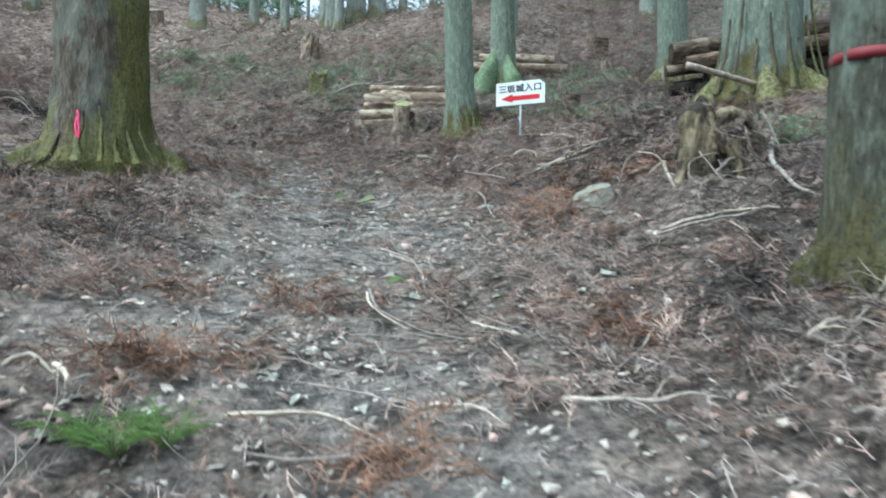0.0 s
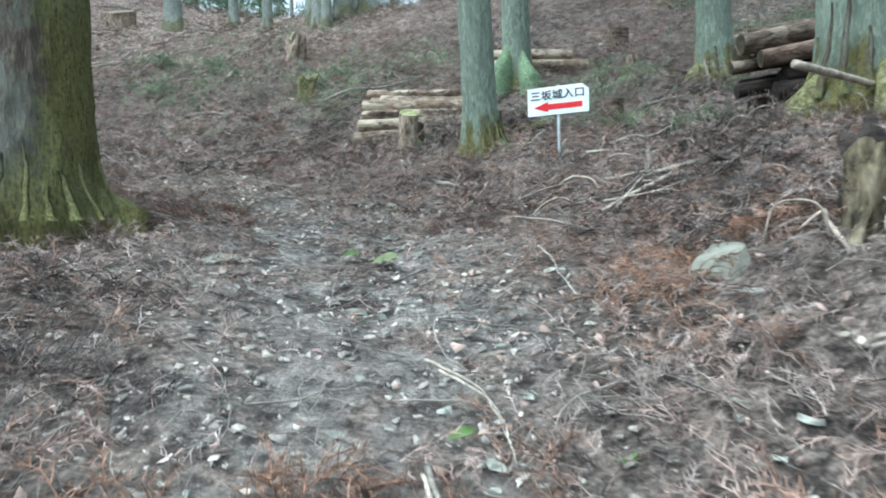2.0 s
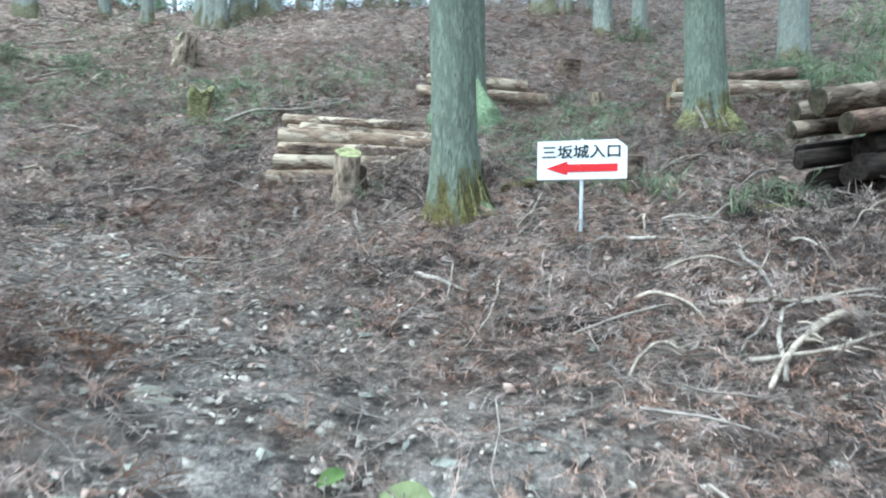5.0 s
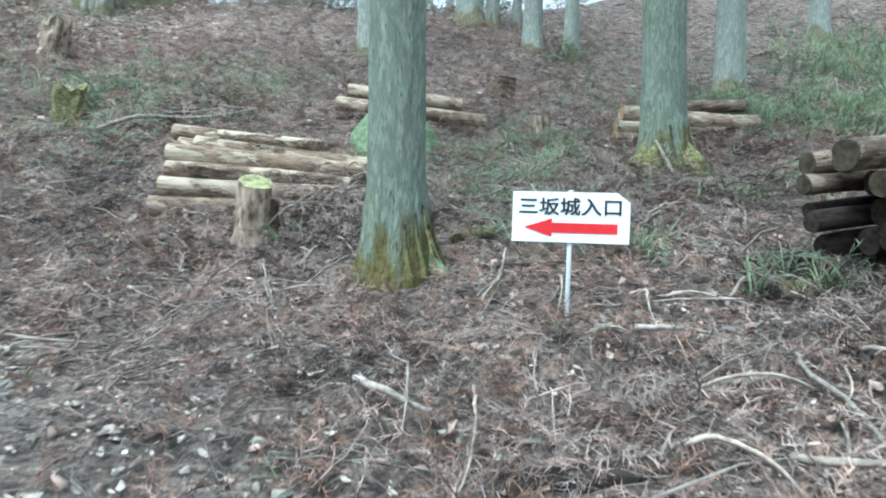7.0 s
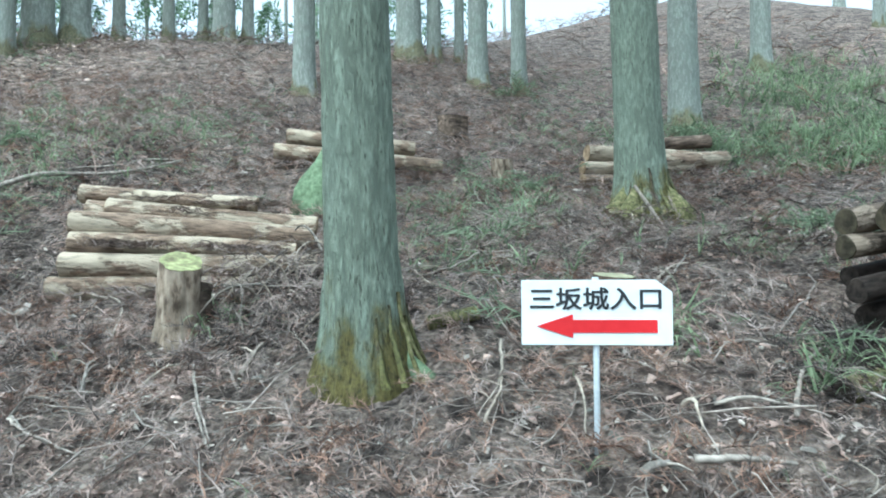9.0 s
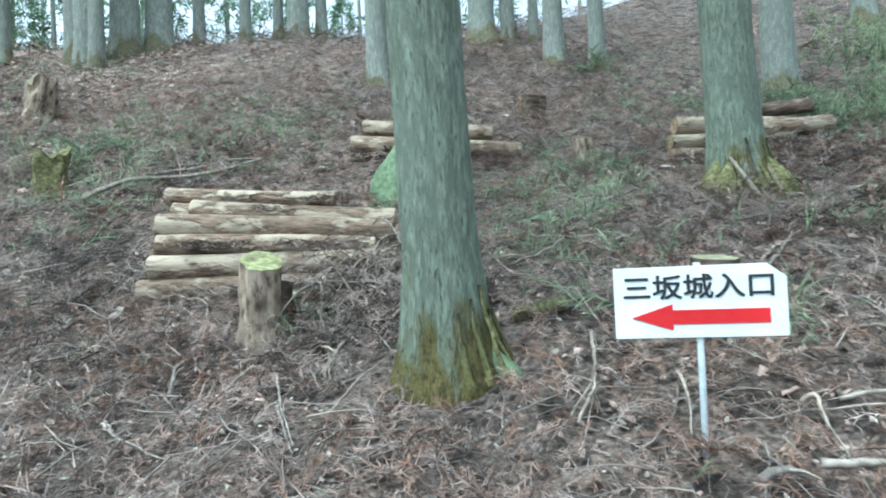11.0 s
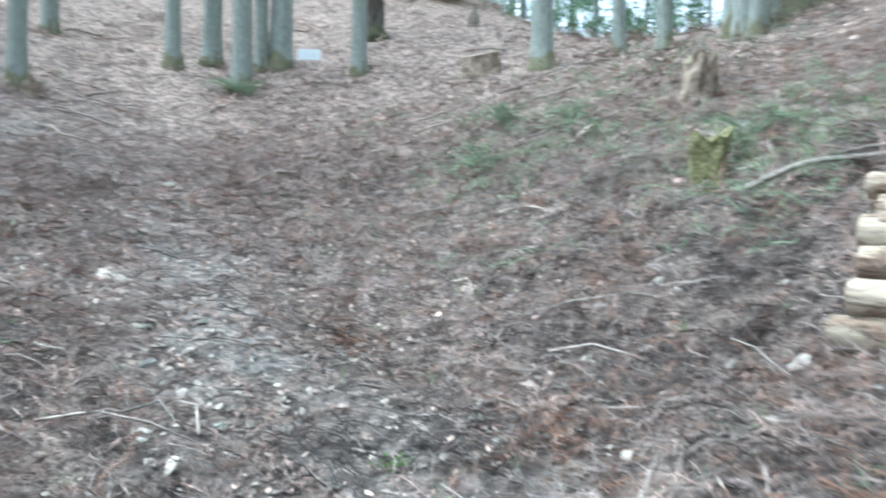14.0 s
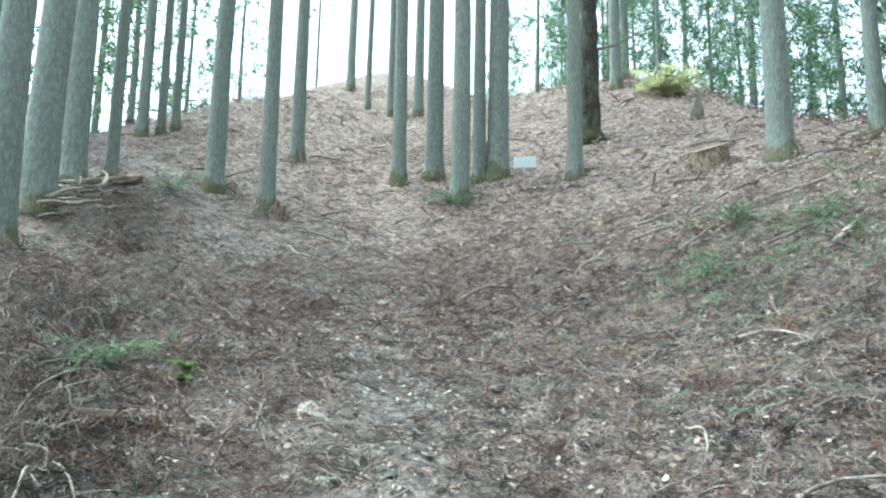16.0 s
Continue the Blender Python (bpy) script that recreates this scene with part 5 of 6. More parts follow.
def flake(seed):
    """A curled dry leaf or sliver of bark, about a unit long."""
    g = np.random.default_rng(seed)
    w, curl = g.uniform(0.16, 0.34), g.uniform(0.1, 0.3)
    v = []
    for k, t in enumerate((0.0, 0.35, 0.7, 1.0)):
        h = w * (0.25, 1.0, 0.8, 0.1)[k] * g.uniform(0.8, 1.2)
        z = curl * (t - 0.5) ** 2 * 2
        v += [(t - 0.5, -h, z + 0.06), (t - 0.5, 0, z), (t - 0.5, h, z + 0.06)]
    f = []
    for k in range(3):
        for o in (0, 1):
            a = k * 3 + o
            f += [(a, a + 1, a + 4), (a, a + 4, a + 3)]
    return np.array(v), np.array(f)


def blade(seed):
    """A clump of five arching grass blades, about a unit long."""
    g = np.random.default_rng(seed)
    v, f = [], []
    for k in range(5):
        a, reach, up, w = g.uniform(0, math.tau), g.uniform(0.4, 0.9), g.uniform(0.35, 0.8), g.uniform(0.012, 0.028)
        b = len(v)
        for i in range(5):
            t = i / 4
            d, z, h = reach * t, up * (1.9 * t - 1.35 * t * t), w * (1 - 0.85 * t)
            v += [(d * math.cos(a) - h * math.sin(a), d * math.sin(a) + h * math.cos(a), z), (d * math.cos(a) + h * math.sin(a), d * math.sin(a) - h * math.cos(a), z)]
        for i in range(4):
            c = b + 2 * i
            f += [(c, c + 1, c + 3), (c, c + 3, c + 2)]
    return np.array(v), np.array(f)


def long_twig(seed):
    """A thin whip of dead wood with side shoots, about a unit long."""
    g = np.random.default_rng(seed)
    n = 9
    turn = np.cumsum(g.normal(0, 0.16, n) + g.normal(0, 0.13))
    step = np.stack([np.cos(turn), np.sin(turn)], 1) / n
    xy = np.cumsum(step, 0) - np.array([0.5, 0.0])
    line = [(*q, 0.03 * math.sin(3 * i) * g.random() + 0.02) for i, q in enumerate(xy)]
    v, f = tube(line, [0.0056 - 0.00045 * i for i in range(n)], 4, False)
    v = [tuple(q) for q in v]
    for k in range(3):
        i = int(g.integers(2, n - 2))
        a = turn[i] + g.choice((-1, 1)) * g.uniform(0.5, 1.0)
        ln = g.uniform(0.1, 0.25)
        p = line[i]
        w, ff = tube([p, (p[0] + ln * 0.5 * math.cos(a), p[1] + ln * 0.5 * math.sin(a), p[2] + 0.03), (p[0] + ln * math.cos(a + 0.3), p[1] + ln * math.sin(a + 0.3), p[2] + 0.02)], [0.0034, 0.0028, 0.0014], 3, False)
        f += [tuple(c + len(v) for c in q) for q in ff]
        v += [tuple(q) for q in w]
    return np.array(v), np.array([t for a, b, c, d in f for t in ((a, b, c), (a, c, d))])


def strew(variants, x, y, size, g, lift=0.01, tilt=0.25):
    """Lays copies of small shapes on the ground; returns joined arrays."""
    n = len(x)
    e = 0.06
    z = land_z(x, y)
    nx, ny = (land_z(x + e, y) - z) / e, (land_z(x, y + e) - z) / e
    up = np.stack([-np.clip(nx, -1, 1), -np.clip(ny, -1, 1), np.ones(n)], 1) + np.concatenate([g.normal(0, tilt, (n, 2)), np.zeros((n, 1))], 1)
    up /= np.linalg.norm(up, axis=1)[:, None]
    a = g.random(n) * math.tau
    fx = np.stack([np.cos(a), np.sin(a), np.zeros(n)], 1)
    fx -= up * (fx * up).sum(1)[:, None]
    fx /= np.linalg.norm(fx, axis=1)[:, None]
    fy = np.cross(up, fx)
    pick = g.integers(0, len(variants), n)
    vs, fs, off = [], [], 0
    pos = np.stack([x, y, z + lift * (0.3 + g.random(n))], 1)
    for k, (bv, bf) in enumerate(variants):
        i = np.nonzero(pick == k)[0]
        if not len(i):
            continue
        s = size[i][:, None, None]
        v = pos[i][:, None, :] + s * (bv[None, :, 0:1] * fx[i][:, None, :] + bv[None, :, 1:2] * fy[i][:, None, :] + bv[None, :, 2:3] * up[i][:, None, :])
        f = bf[None] + (np.arange(len(i)) * len(bv))[:, None, None] + off
        vs.append(v.reshape(-1, 3))
        fs.append(f.reshape(-1, 3))
        off += len(i) * len(bv)
    return np.concatenate(vs), np.concatenate(fs)


FEET = ((-2.95, 6.03, 0.5), (0.22, 8.98, 0.40), (1.02, 12.15, 0.3), (3.59, 10.95, 0.34), (3.10, 6.85, 0.5), (1.84, 2.92, 0.22), (-0.60, 10.0, 0.13))


def scatter(n, x0, x1, y0, y1, g, weight=None):
    x, y = g.uniform(x0, x1, n), g.uniform(y0, y1, n)
    ok = np.ones(n, bool) if weight is None else g.random(n) < weight(x, y)
    for a, b, r in FEET:
        ok &= np.hypot(x - a, y - b) > r
    return x[ok], y[ok]


FINE_FROND = [frond(k, 11, 0.0145) for k in range(16)]
COARSE_FROND = [frond(40 + k, 9, 0.0165) for k in range(10)]
TWIGS = [twig(k) for k in range(20)]
CHIPS = [chip(k) for k in range(14)]
FLAKES = [flake(200 + k) for k in range(12)]
BLADES = [blade(300 + k) for k in range(10)]
WHIPS = [long_twig(400 + k) for k in range(24)]


def patchy(x, y, seed, scale, lo, hi):
    k = vnoise(x * scale + seed * 7.3, y * scale + seed * 3.1)
    return np.clip((k - lo) / (hi - lo), 0, 1)


g = np.random.default_rng(21)
for name, material, label, seed, n, lo, hi, worn, size in (
        ("grey_cedar_litter", NEEDLE_GREY, "grey-brown dead cedar sprays covering the forest floor", 1, 7000, 0.10, 0.65, 0.78, (0.07, 0.18)),
        ("brown_cedar_litter", NEEDLE_BROWN, "brown dead cedar sprays covering the forest floor", 2, 8000, 0.18, 0.62, 0.75, (0.07, 0.19)),
        ("rust_cedar_litter", NEEDLE_RUST, "rust-red freshly fallen cedar sprays", 3, 6500, 0.42, 0.75, 0.55, (0.08, 0.20)),
        ("dark_cedar_litter", NEEDLE_DARK, "dark cedar sprays in scattered patches", 4, 4500, 0.50, 0.78, 0.95, (0.08, 0.18))):
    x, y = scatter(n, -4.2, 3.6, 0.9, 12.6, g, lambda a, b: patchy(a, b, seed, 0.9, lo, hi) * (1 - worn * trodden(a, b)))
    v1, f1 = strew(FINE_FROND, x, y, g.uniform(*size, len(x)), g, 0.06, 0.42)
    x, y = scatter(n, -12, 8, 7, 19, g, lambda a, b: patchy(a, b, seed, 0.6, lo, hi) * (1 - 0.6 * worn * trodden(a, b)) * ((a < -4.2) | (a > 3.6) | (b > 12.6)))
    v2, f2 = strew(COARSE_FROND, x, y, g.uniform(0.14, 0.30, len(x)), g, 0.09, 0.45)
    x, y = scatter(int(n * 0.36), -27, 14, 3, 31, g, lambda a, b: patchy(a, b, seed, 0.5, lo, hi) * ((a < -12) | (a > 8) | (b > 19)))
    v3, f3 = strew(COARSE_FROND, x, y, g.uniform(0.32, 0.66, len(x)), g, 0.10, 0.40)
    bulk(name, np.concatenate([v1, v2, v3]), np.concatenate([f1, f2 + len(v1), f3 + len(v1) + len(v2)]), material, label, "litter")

# clumps of rust sprays on the trail
RUST = ((-1.16, 2.42), (-1.02, 2.42), (-1.00, 2.52), (-1.25, 3.18), (-0.77, 3.42), (-0.59, 3.42), (-0.77, 2.62), (0.63, 3.02), (0.71, 2.87), (0.70, 2.72), (-0.16, 1.93), (-0.10, 1.93), (1.32, 4.83), (1.41, 4.73), (0.80, 4.58), (0.76, 4.83), (-1.82, 6.69), (0.61, 4.63), (0.80, 4.57), (-2.38, 10.23), (-1.16, 9.91), (-4.00, 10.77))
cx, cy = np.array(RUST).T
k = g.integers(0, len(cx), 560)
x, y = cx[k] + g.normal(0, 0.09, 560), cy[k] + g.normal(0, 0.06, 560)
v, f = strew(FINE_FROND, x, y, g.uniform(0.09, 0.22, 560), g, 0.07, 0.35)
bulk("rust_cedar_clumps", v, f, NEEDLE_ORANGE, "clumps of orange-brown fallen cedar sprays on the trail", "litter")

vs, fs, off = [], [], 0
for hx, hy, rx, ry, high, n in HEAPS:
    m = int(70 + 480 * rx * ry)
    x, y = hx + g.normal(0, rx * 0.7, m), hy + g.normal(0, ry * 0.7, m)
    v, f = strew(FINE_FROND, x, y, g.uniform(0.12, 0.26, m) * (1.15 if hx < -5 else 1), g, high, 0.7)
    vs.append(v)
    fs.append(f + off)
    off += len(v)
bulk("brush_heap_sprays", np.concatenate(vs), np.concatenate(fs), NEEDLE_DUN, "tangled grey-brown sprays heaped between branches", "litter")
# dark brush; its near-black colour also paints the shade of hollows and undersides
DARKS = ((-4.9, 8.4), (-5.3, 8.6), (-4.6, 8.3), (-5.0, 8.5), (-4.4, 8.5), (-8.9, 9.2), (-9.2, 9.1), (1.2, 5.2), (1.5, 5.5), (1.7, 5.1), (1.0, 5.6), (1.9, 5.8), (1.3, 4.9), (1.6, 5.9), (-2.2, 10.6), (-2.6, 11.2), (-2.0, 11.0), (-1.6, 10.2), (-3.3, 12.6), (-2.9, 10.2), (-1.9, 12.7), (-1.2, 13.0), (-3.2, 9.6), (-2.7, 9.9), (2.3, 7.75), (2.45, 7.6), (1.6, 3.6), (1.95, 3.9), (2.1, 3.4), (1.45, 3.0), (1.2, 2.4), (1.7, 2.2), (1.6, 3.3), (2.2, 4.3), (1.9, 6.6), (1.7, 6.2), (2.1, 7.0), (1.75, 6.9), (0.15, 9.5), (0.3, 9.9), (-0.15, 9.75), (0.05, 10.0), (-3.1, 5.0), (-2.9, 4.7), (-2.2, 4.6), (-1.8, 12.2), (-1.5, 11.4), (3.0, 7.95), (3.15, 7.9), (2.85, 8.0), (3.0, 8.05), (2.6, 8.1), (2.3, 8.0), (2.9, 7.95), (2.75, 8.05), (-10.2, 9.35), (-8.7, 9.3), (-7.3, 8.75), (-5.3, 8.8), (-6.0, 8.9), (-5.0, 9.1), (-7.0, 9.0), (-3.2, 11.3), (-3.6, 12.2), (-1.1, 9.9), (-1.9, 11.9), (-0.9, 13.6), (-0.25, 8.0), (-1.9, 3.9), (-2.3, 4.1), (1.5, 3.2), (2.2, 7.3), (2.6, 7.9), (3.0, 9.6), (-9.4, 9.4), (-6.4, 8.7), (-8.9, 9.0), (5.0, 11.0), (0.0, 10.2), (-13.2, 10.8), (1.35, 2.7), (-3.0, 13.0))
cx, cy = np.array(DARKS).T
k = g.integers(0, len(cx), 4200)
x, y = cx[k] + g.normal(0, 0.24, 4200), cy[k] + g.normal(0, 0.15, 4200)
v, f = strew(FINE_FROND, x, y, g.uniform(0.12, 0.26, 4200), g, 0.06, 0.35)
bulk("dark_cedar_clumps", v, f, NEEDLE_DARK, "dark brush, blackened to stand for shade in hollows of the slope", "litter")

vs, fs, off = [], [], 0
for cx, cy, cz, n in ((-1.0, 10.98, 3.37, 16), (-0.85, 10.95, 3.36, 12), (-0.35, 10.78, 3.35, 14), (0.0, 10.68, 3.34, 10), (-0.75, 11.68, 3.78, 12), (-0.2, 11.5, 3.74, 14), (0.05, 11.45, 3.72, 9), (-0.4, 11.08, 3.62, 8)):
    q = g.normal(0, 1, (n * 2, 2)) * np.array([0.10, 0.03])
    for dx, dy in q:
        v, f = FINE_FROND[int(g.integers(0, 16))]
        a, z = g.random() * math.tau, 0.14 + 0.1 * g.random()
        turn = np.array([[math.cos(a), -math.sin(a), 0], [math.sin(a), math.cos(a), 0], [0, 0, 1]])
        vs.append((v * z) @ turn.T + np.array([cx + dx, cy + dy - 0.3 * dx, cz - 0.06 * dx + 0.025 * g.random()]))
        fs.append(f + off)
        off += len(v)
bulk("sprays_on_logs", np.concatenate(vs), np.concatenate(fs), NEEDLE_DUN, "dead grey-brown cedar sprays lying on stacked logs", "litter")

x, y = scatter(7500, -13, 5, 8.2, 21, g, lambda a, b: patchy(a, b, 11, 0.8, 0.15, 0.6))
v, f = strew(COARSE_FROND, x, y, g.uniform(0.13, 0.30, len(x)), g, 0.09, 0.5)
bulk("dun_cedar_litter", v, f, NEEDLE_DUN, "dull brown dead cedar sprays on the upper slope", "litter")

# fluffy clumps of whole dead sprays that stand up out of the litter
for name, material, label, seed, n in (("brown_spray_clumps", NEEDLE_BROWN, "fluffy clumps of brown cedar sprays standing in the litter", 23, 420), ("dun_spray_clumps", NEEDLE_DUN, "fluffy clumps of dull grey-brown cedar sprays", 24, 420), ("rust_spray_clumps", NEEDLE_RUST, "fluffy clumps of rust-brown cedar sprays", 25, 340)):
    x, y = scatter(n, -3.4, 3.0, 2.0, 12.5, g, lambda a, b: 1 - 0.9 * trodden(a, b))
    a, b = scatter(int(n * 1.5), -11, 5, 8.0, 17, g, lambda a, b: (1 - 0.7 * trodden(a, b)) * ((a < -3.4) | (a > 3.0) | (b > 12.5)))
    x, y = np.repeat(np.concatenate([x, a]), 7), np.repeat(np.concatenate([y, b]), 7)
    m = len(x)
    v, f = strew(FINE_FROND, x + g.normal(0, 0.045, m), y + g.normal(0, 0.045, m), g.uniform(0.10, 0.21, m), g, 0.06, 0.75)
    bulk(name, v, f, material, label, "litter")

x, y = scatter(6000, -4.2, 3.6, 0.9, 12.6, g)
v1, f1 = strew(TWIGS, x, y, g.uniform(0.05, 0.30, len(x)) ** 1.15, g, 0.05, 0.3)
x, y = scatter(3000, -13, 8, 6.5, 20, g)
v2, f2 = strew(TWIGS, x, y, g.uniform(0.12, 0.42, len(x)), g, 0.07, 0.3)
x, y = scatter(1400, -28, 14, 5, 32, g)
v3, f3 = strew(TWIGS, x, y, g.uniform(0.3, 0.7, len(x)), g, 0.06, 0.2)
bulk("dead_twigs", np.concatenate([v1, v2, v3]), np.concatenate([f1, f2 + len(v1), f3 + len(v1) + len(v2)]), TWIG, "thin dead twigs strewn over the forest floor", "twigs")

x, y = scatter(20000, -3.4, 3.0, 0.9, 9.5, g, lambda a, b: 0.10 + 0.9 * trodden(a, b) * patchy(a, b, 6, 1.5, 0.2, 0.7))
v1, f1 = strew(CHIPS, x, y, 0.007 + 0.030 * g.random(len(x)) ** 2.6, g, 0.02, 0.30)
x, y = scatter(9000, -13, 3, 8.5, 17, g, lambda a, b: 0.04 + 0.9 * trodden(a, b) * patchy(a, b, 6, 1.2, 0.2, 0.7))
v2, f2 = strew(CHIPS, x, y, 0.012 + 0.036 * g.random(len(x)) ** 2, g, 0.025, 0.45)
x, y = scatter(2200, -24, 8, 9, 30, g)
v3, f3 = strew(CHIPS, x, y, 0.018 + 0.06 * g.random(len(x)) ** 2, g, 0.05, 0.45)
bulk("stone_chips", np.concatenate([v1, v2, v3]), np.concatenate([f1, f2 + len(v1), f3 + len(v1) + len(v2)]), CHIP, "pale stone chips and gravel on the trail", "gravel")

x, y = scatter(7000, -3.0, 2.6, 0.9, 9.5, g, lambda a, b: 0.10 + 0.55 * trodden(a, b) * patchy(a, b, 13, 1.1, 0.2, 0.7))
v1, f1 = strew(FLAKES, x, y, 0.018 + 0.042 * g.random(len(x)) ** 1.8, g, 0.035, 0.35)
x, y = scatter(12000, -9, 0, 7.5, 14, g, lambda a, b: 0.22 + 0.6 * trodden(a, b))
v2, f2 = strew(FLAKES, x, y, 0.02 + 0.035 * g.random(len(x)) ** 1.8, g, 0.04, 0.4)
bulk("pale_leaf_flakes", np.concatenate([v1, v2]), np.concatenate([f1, f2 + len(v1)]), FLAKE, "pale dry leaf flakes and wood slivers on the trail", "litter")

# tan leaf litter of the upper slope, towards the brow
x, y = scatter(24000, -26, -1, 14, 32, g, lambda a, b: np.clip((b - 14.5 - 0.12 * (a + 12)) / 3.5, 0, 0.9) * (0.3 + 0.7 * patchy(a, b, 17, 0.7, 0.15, 0.6)))
v1, f1 = strew(FLAKES, x, y, g.uniform(0.055, 0.11, len(x)), g, 0.10, 0.35)
x, y = scatter(9000, -14, -2.5, 9, 19, g, lambda a, b: 0.15 + 0.5 * patchy(a, b, 18, 0.8, 0.25, 0.7))
v2, f2 = strew(FLAKES, x, y, g.uniform(0.03, 0.065, len(x)), g, 0.06, 0.4)
bulk("tan_leaf_litter", np.concatenate([v1, v2]), np.concatenate([f1, f2 + len(v1)]), TAN_LEAF, "tan and pinkish dead leaves on the upper slope", "litter")

x, y = scatter(360, -2.6, 3.0, 1.4, 10.5, g)
v1, f1 = strew(WHIPS, x, y, g.uniform(0.35, 1.0, len(x)), g, 0.05, 0.08)
x, y = scatter(420, -13, 5, 8, 17, g)
v2, f2 = strew(WHIPS, x, y, g.uniform(0.6, 1.2, len(x)), g, 0.07, 0.08)
bulk("whippy_dead_twigs", np.concatenate([v1, v2]), np.concatenate([f1, f2 + len(v1)]), TWIG, "long thin bent twigs lying across the litter", "twigs")

x, y = scatter(6500, -3.4, 3.2, 0.9, 9.5, g, lambda a, b: 0.15 + 0.6 * patchy(a, b, 9, 1.1, 0.25, 0.7))
v1, f1 = strew(CHIPS, x, y, 0.010 + 0.030 * g.random(len(x)) ** 1.8, g, 0.045, 0.5)
x, y = scatter(3000, -13, 3, 8.5, 17, g, lambda a, b: 0.15 + 0.6 * patchy(a, b, 9, 0.9, 0.25, 0.7))
v2, f2 = strew(CHIPS, x, y, 0.014 + 0.036 * g.random(len(x)) ** 1.8, g, 0.05, 0.5)
bulk("leaf_scraps", np.concatenate([v1, v2]), np.concatenate([f1, f2 + len(v1)]), NEEDLE_BROWN, "brown scraps of dead leaves and bark on the trail", "litter")

# green undergrowth on the slope
vs, fs, off = [], [], 0
for cx, cy, r, n in ((5.6, 12.8, 1.7, 320), (6.5, 15.5, 2.0, 260), (-5.0, 15.6, 1.9, 300), (-2.6, 13.8, 1.0, 150), (-0.4, 14.4, 1.5, 200), (2.05, 7.95, 0.35, 24), (1.9, 11.2, 0.8, 110), (2.6, 12.2, 0.5, 70), (-4.6, 19.0, 2.0, 160),
                     (-7.5, 9.3, 0.22, 20), (-6.6, 8.9, 0.4, 14), (-5.4, 8.5, 0.4, 16), (-5.0, 14.9, 0.9, 110), (1.0, 10.5, 0.8, 50), (4.3, 9.6, 0.7, 80), (-3.8, 12.4, 0.8, 40), (-1.7, 12.6, 0.5, 60), (2.4, 4.6, 0.3, 40), (-9.0, 17.5, 1.6, 80), (1.3, 8.9, 0.35, 50), (-3.0, 18.2, 1.2, 120)):
    n = int(n * 0.55)
    x, y = cx + g.normal(0, r * 0.6, n), cy + g.normal(0, r * 0.6, n)
    v, f = strew(FINE_FROND if cy < 10 else COARSE_FROND, x, y, g.uniform(0.13, 0.34, n), g, 0.14, 0.55)
    vs.append(v)
    fs.append(f + off)
    off += len(v)
bulk("green_undergrowth", np.concatenate(vs), np.concatenate(fs), FERN, "low green fern and grass fronds on the slope", "undergrowth")
vs, fs, off = [], [], 0
for cx, cy, r, n in ((8.2, 12.0, 1.3, 300), (9.8, 13.6, 1.8, 340), (6.8, 12.6, 1.1, 200), (7.4, 10.9, 0.9, 150), (10.4, 14.8, 1.5, 200), (5.2, 13.6, 1.0, 60), (11.0, 15.2, 1.6, 90), (-2.2, 14.6, 1.0, 110), (-0.8, 14.2, 0.9, 110), (-1.8, 13.3, 0.6, 40), (1.9, 10.9, 0.7, 60), (1.4, 10.0, 0.5, 36), (2.6, 11.4, 0.6, 50),
                     (2.2, 7.75, 0.25, 26), (1.7, 8.6, 0.2, 20), (3.3, 9.5, 0.5, 40), (-5.6, 16.6, 1.2, 70), (-4.9, 14.6, 1.1, 50), (-5.8, 18.0, 1.3, 70), (-3.9, 15.4, 0.7, 36), (-0.35, 10.0, 0.12, 8), (-7.9, 9.9, 0.4, 16), (-9.6, 10.2, 0.4, 14), (2.3, 4.7, 0.2, 14), (4.6, 9.6, 0.6, 40)):
    x, y = cx + g.normal(0, r * 0.6, n), cy + g.normal(0, r * 0.6, n)
    v, f = strew(BLADES, x, y, g.uniform(0.14, 0.36, n) * (1.5 if cx > 5.5 else 1), g, 0.03, 0.25)
    vs.append(v)
    fs.append(f + off)
    off += len(v)
x, y = scatter(420, -7, 5, 7.0, 15, g, lambda a, b: 1 - trodden(a, b))
v, f = strew(BLADES, x, y, g.uniform(0.06, 0.16, len(x)), g, 0.05, 0.3)
vs.append(v)
fs.append(f + off)
bulk("slope_grass", np.concatenate(vs), np.concatenate(fs), GRASS, "pale green arching grass blades on the slope", "grass")


def tuft(x, y, r, n, material, label, seed, wide=0.02):
    """A tuft of arching leaf blades."""
    t = thing("plant_tuft", x, y, gz(x, y) - 0.01, label, "plant")
    gg = random.Random(seed)
    for k in range(n):
        a, ln = gg.uniform(0, math.tau), r * gg.uniform(0.6, 1.2)
        v, f = [], []
        for i in range(5):
            s = i / 4
            w = wide * math.sin(math.pi * (0.12 + 0.85 * s)) * 0.5
            d = ln * s * (0.5 + 0.6 * ((k * 37) % 10) / 10)
            z = ln * (1.1 * s - 0.6 * s * s)
            for o, zz in ((-w, 0.0), (0, -0.004), (w, 0.0)):
                v.append((d * math.cos(a) - o * math.sin(a), d * math.sin(a) + o * math.cos(a), z + zz))
        for i in range(4):
            f += [(i * 3, i * 3 + 1, i * 3 + 4, i * 3 + 3), (i * 3 + 1, i * 3 + 2, i * 3 + 5, i * 3 + 4)]
        mesh("leaf_blade", v, f, material, t)
    return t


FERN_LEAF = {}
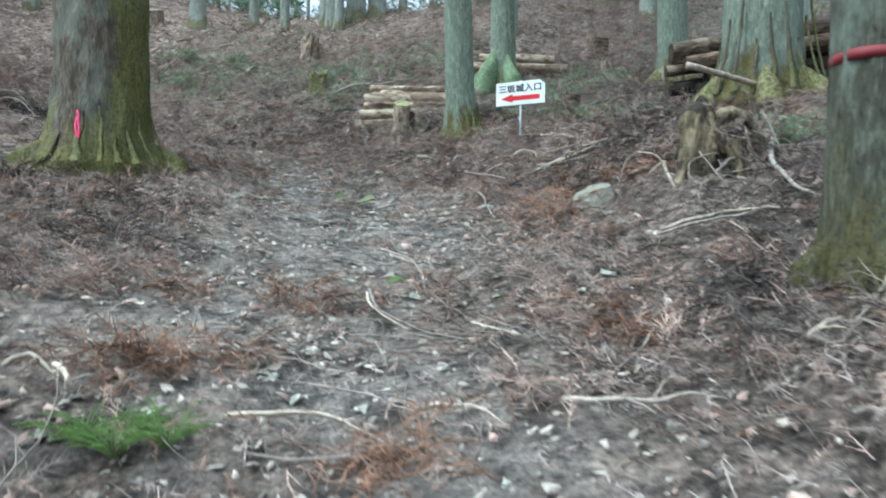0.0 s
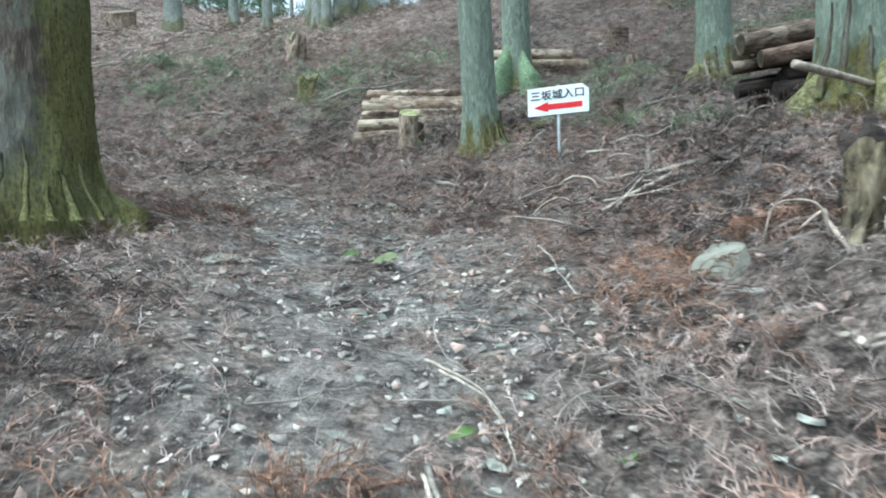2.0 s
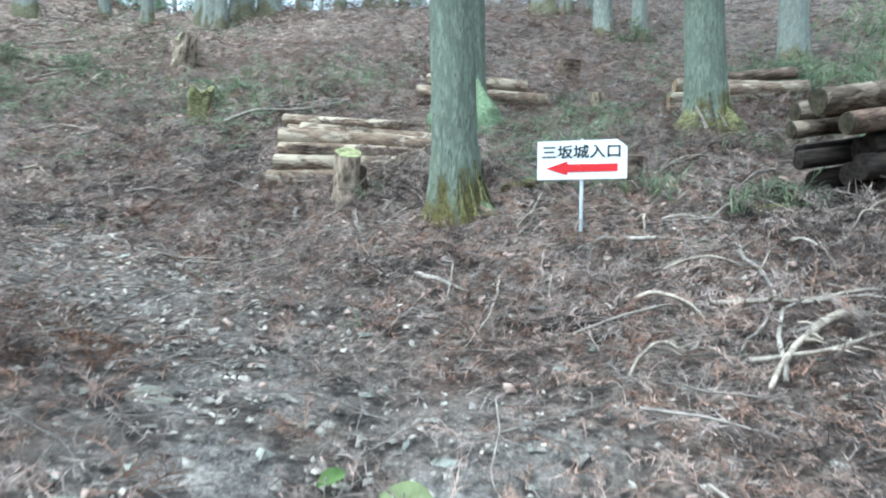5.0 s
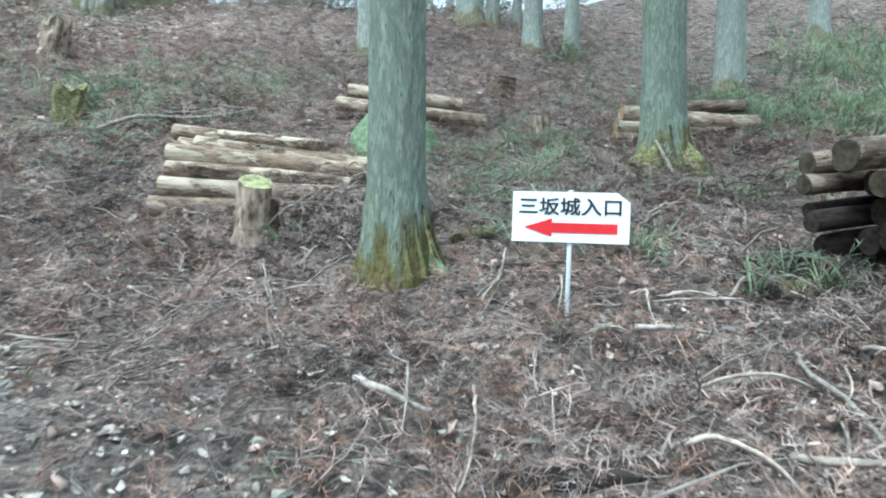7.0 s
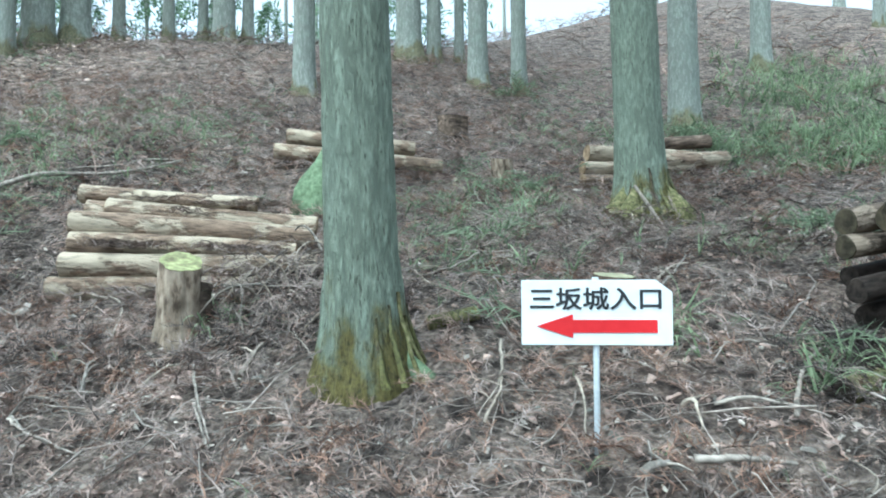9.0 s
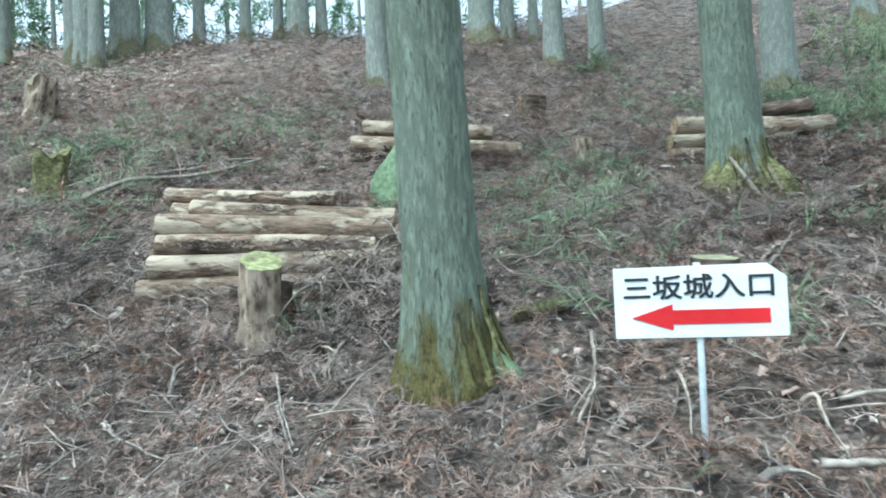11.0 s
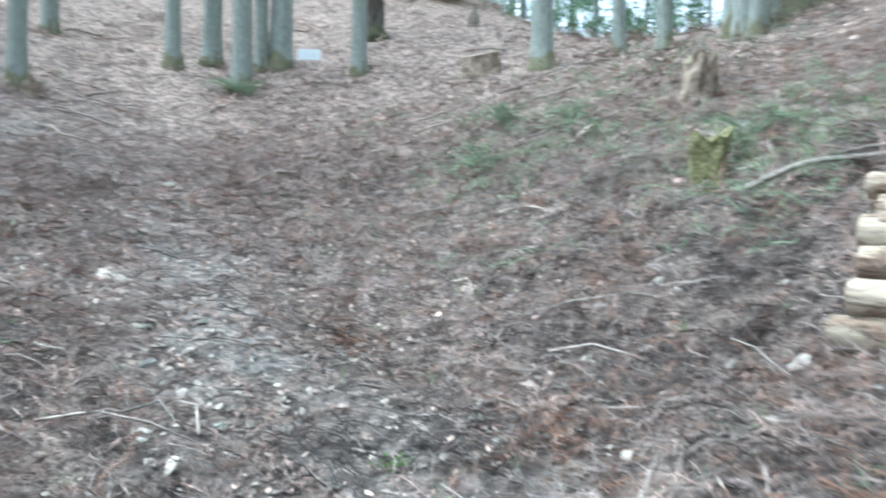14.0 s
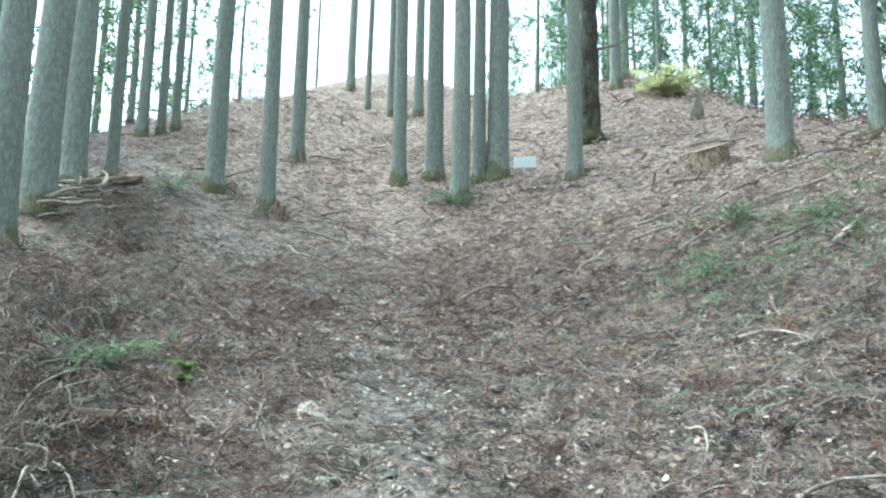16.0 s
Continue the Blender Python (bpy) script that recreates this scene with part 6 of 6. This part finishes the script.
for material in (FERN, YELLOW):
    for k in range(5):
        v, f = frond(90 + k, 17, 0.02)
        v[:, 2] += 0.75 * v[:, 0] - 0.62 * v[:, 0] ** 2
        me = bpy.data.meshes.new("fern_leaf")
        me.from_pydata(v.tolist(), [], f.tolist())
        me.materials.append(material)
        FERN_LEAF[material.name, k] = me


def fern(x, y, size, n, material, label, seed, name="fern"):
    """A rosette of arching feathery leaves."""
    t = thing(name, x, y, gz(x, y), label, "plant", "ferns on the slope" if name == "fern" else "")
    gg = random.Random(seed)
    for k in range(n):
        ob = new("leaf", FERN_LEAF[material.name, k % 5])
        ob.parent = t
        s = size * gg.uniform(0.6, 1.15)
        ob.matrix_basis = pose(0, 0, 0, gg.uniform(-14, 14), gg.uniform(-30, 18), gg.uniform(0, 360)) @ Matrix.Diagonal((s, s, s, 1))
    return t


tuft(-0.93, 1.96, 0.24, 70, BRIGHT, "bright green grass tuft among fallen cedar sprays", 1, 0.006)
tuft(-0.80, 2.02, 0.20, 50, BRIGHT, "bright green grass tuft among fallen cedar sprays", 2, 0.006)
tuft(-1.04, 1.99, 0.19, 40, BRIGHT, "bright green grass tuft among fallen cedar sprays", 16, 0.006)
tuft(-7.27, 9.90, 0.22, 30, BRIGHT, "fresh green seedlings beside the trail", 3, 0.045)
tuft(-7.05, 9.80, 0.17, 22, BRIGHT, "fresh green seedlings beside the trail", 4, 0.045)
tuft(-2.95, 9.72, 0.12, 14, BRIGHT, "small green seedling on the trail edge", 8, 0.025)
tuft(0.28, 3.62, 0.06, 9, BRIGHT, "small green seedling on the trail", 9, 0.02)
tuft(2.1, 7.85, 0.13, 16, FERN, "green grass tuft near the log stack", 13, 0.012)
tuft(1.5, 8.62, 0.2, 22, FERN, "green grass tuft behind the signboard", 14, 0.012)
for k, (x, y, size, n) in enumerate(((-7.52, 9.28, 0.50, 34), (-5.25, 8.75, 0.25, 10), (-7.9, 9.75, 0.22, 9), (-4.84, 16.33, 0.45, 14), (-4.5, 16.0, 0.36, 12), (3.05, 12.0, 0.36, 14), (5.2, 16.2, 0.5, 16),
                                     (-13.9, 18.2, 0.6, 18), (-13.5, 18.3, 0.5, 12), (5.2, 12.2, 0.45, 16), (5.9, 12.7, 0.5, 16), (6.4, 13.2, 0.5, 16), (5.6, 13.4, 0.45, 14), (-5.6, 15.2, 0.5, 14), (2.3, 4.75, 0.3, 12),
                                     (-2.2, 14.0, 0.4, 12), (-16.6, 12.6, 0.6, 14), (-6.2, 16.8, 0.5, 14), (4.4, 9.5, 0.4, 14))):
    fern(x, y, size, n, FERN, "pale green fern growing through the litter", k)
fern(-13.7, 27.0, 1.1, 60, YELLOW, "yellow-green bush on the brow of the hill", 60, "bush")


def fallen_leaf(x, y, ln, w, rz, label, seed):
    v, f = [], []
    for i in range(7):
        s = i / 6
        ww = w * math.sin(math.pi * min(0.97, 0.06 + 0.9 * s)) ** 0.8 / 2
        for o in (-1, 0, 1):
            v.append((ln * (s - 0.5), o * ww, 0.012 * abs(o) + 0.015 * math.sin(s * 3)))
    for i in range(6):
        f += [(i * 3, i * 3 + 3, i * 3 + 4, i * 3 + 1), (i * 3 + 1, i * 3 + 4, i * 3 + 5, i * 3 + 2)]
    ob = mesh("green_leaf", v, f, LEAF if w > 0.1 else BRIGHT)
    ob.matrix_world = pose(x, y, gz(x, y) + 0.045, 26, -8, rz)
    return tagged(ob, label, "leaf")


fallen_leaf(-0.63, 5.62, 0.19, 0.13, -35, "broad yellow-green leaf lying on the trail", 1)
fallen_leaf(-0.85, 5.75, 0.12, 0.06, 40, "small green leaf lying on the trail", 2)
fallen_leaf(-0.25, 3.75, 0.10, 0.05, 20, "small green leaf lying on the trail", 3)
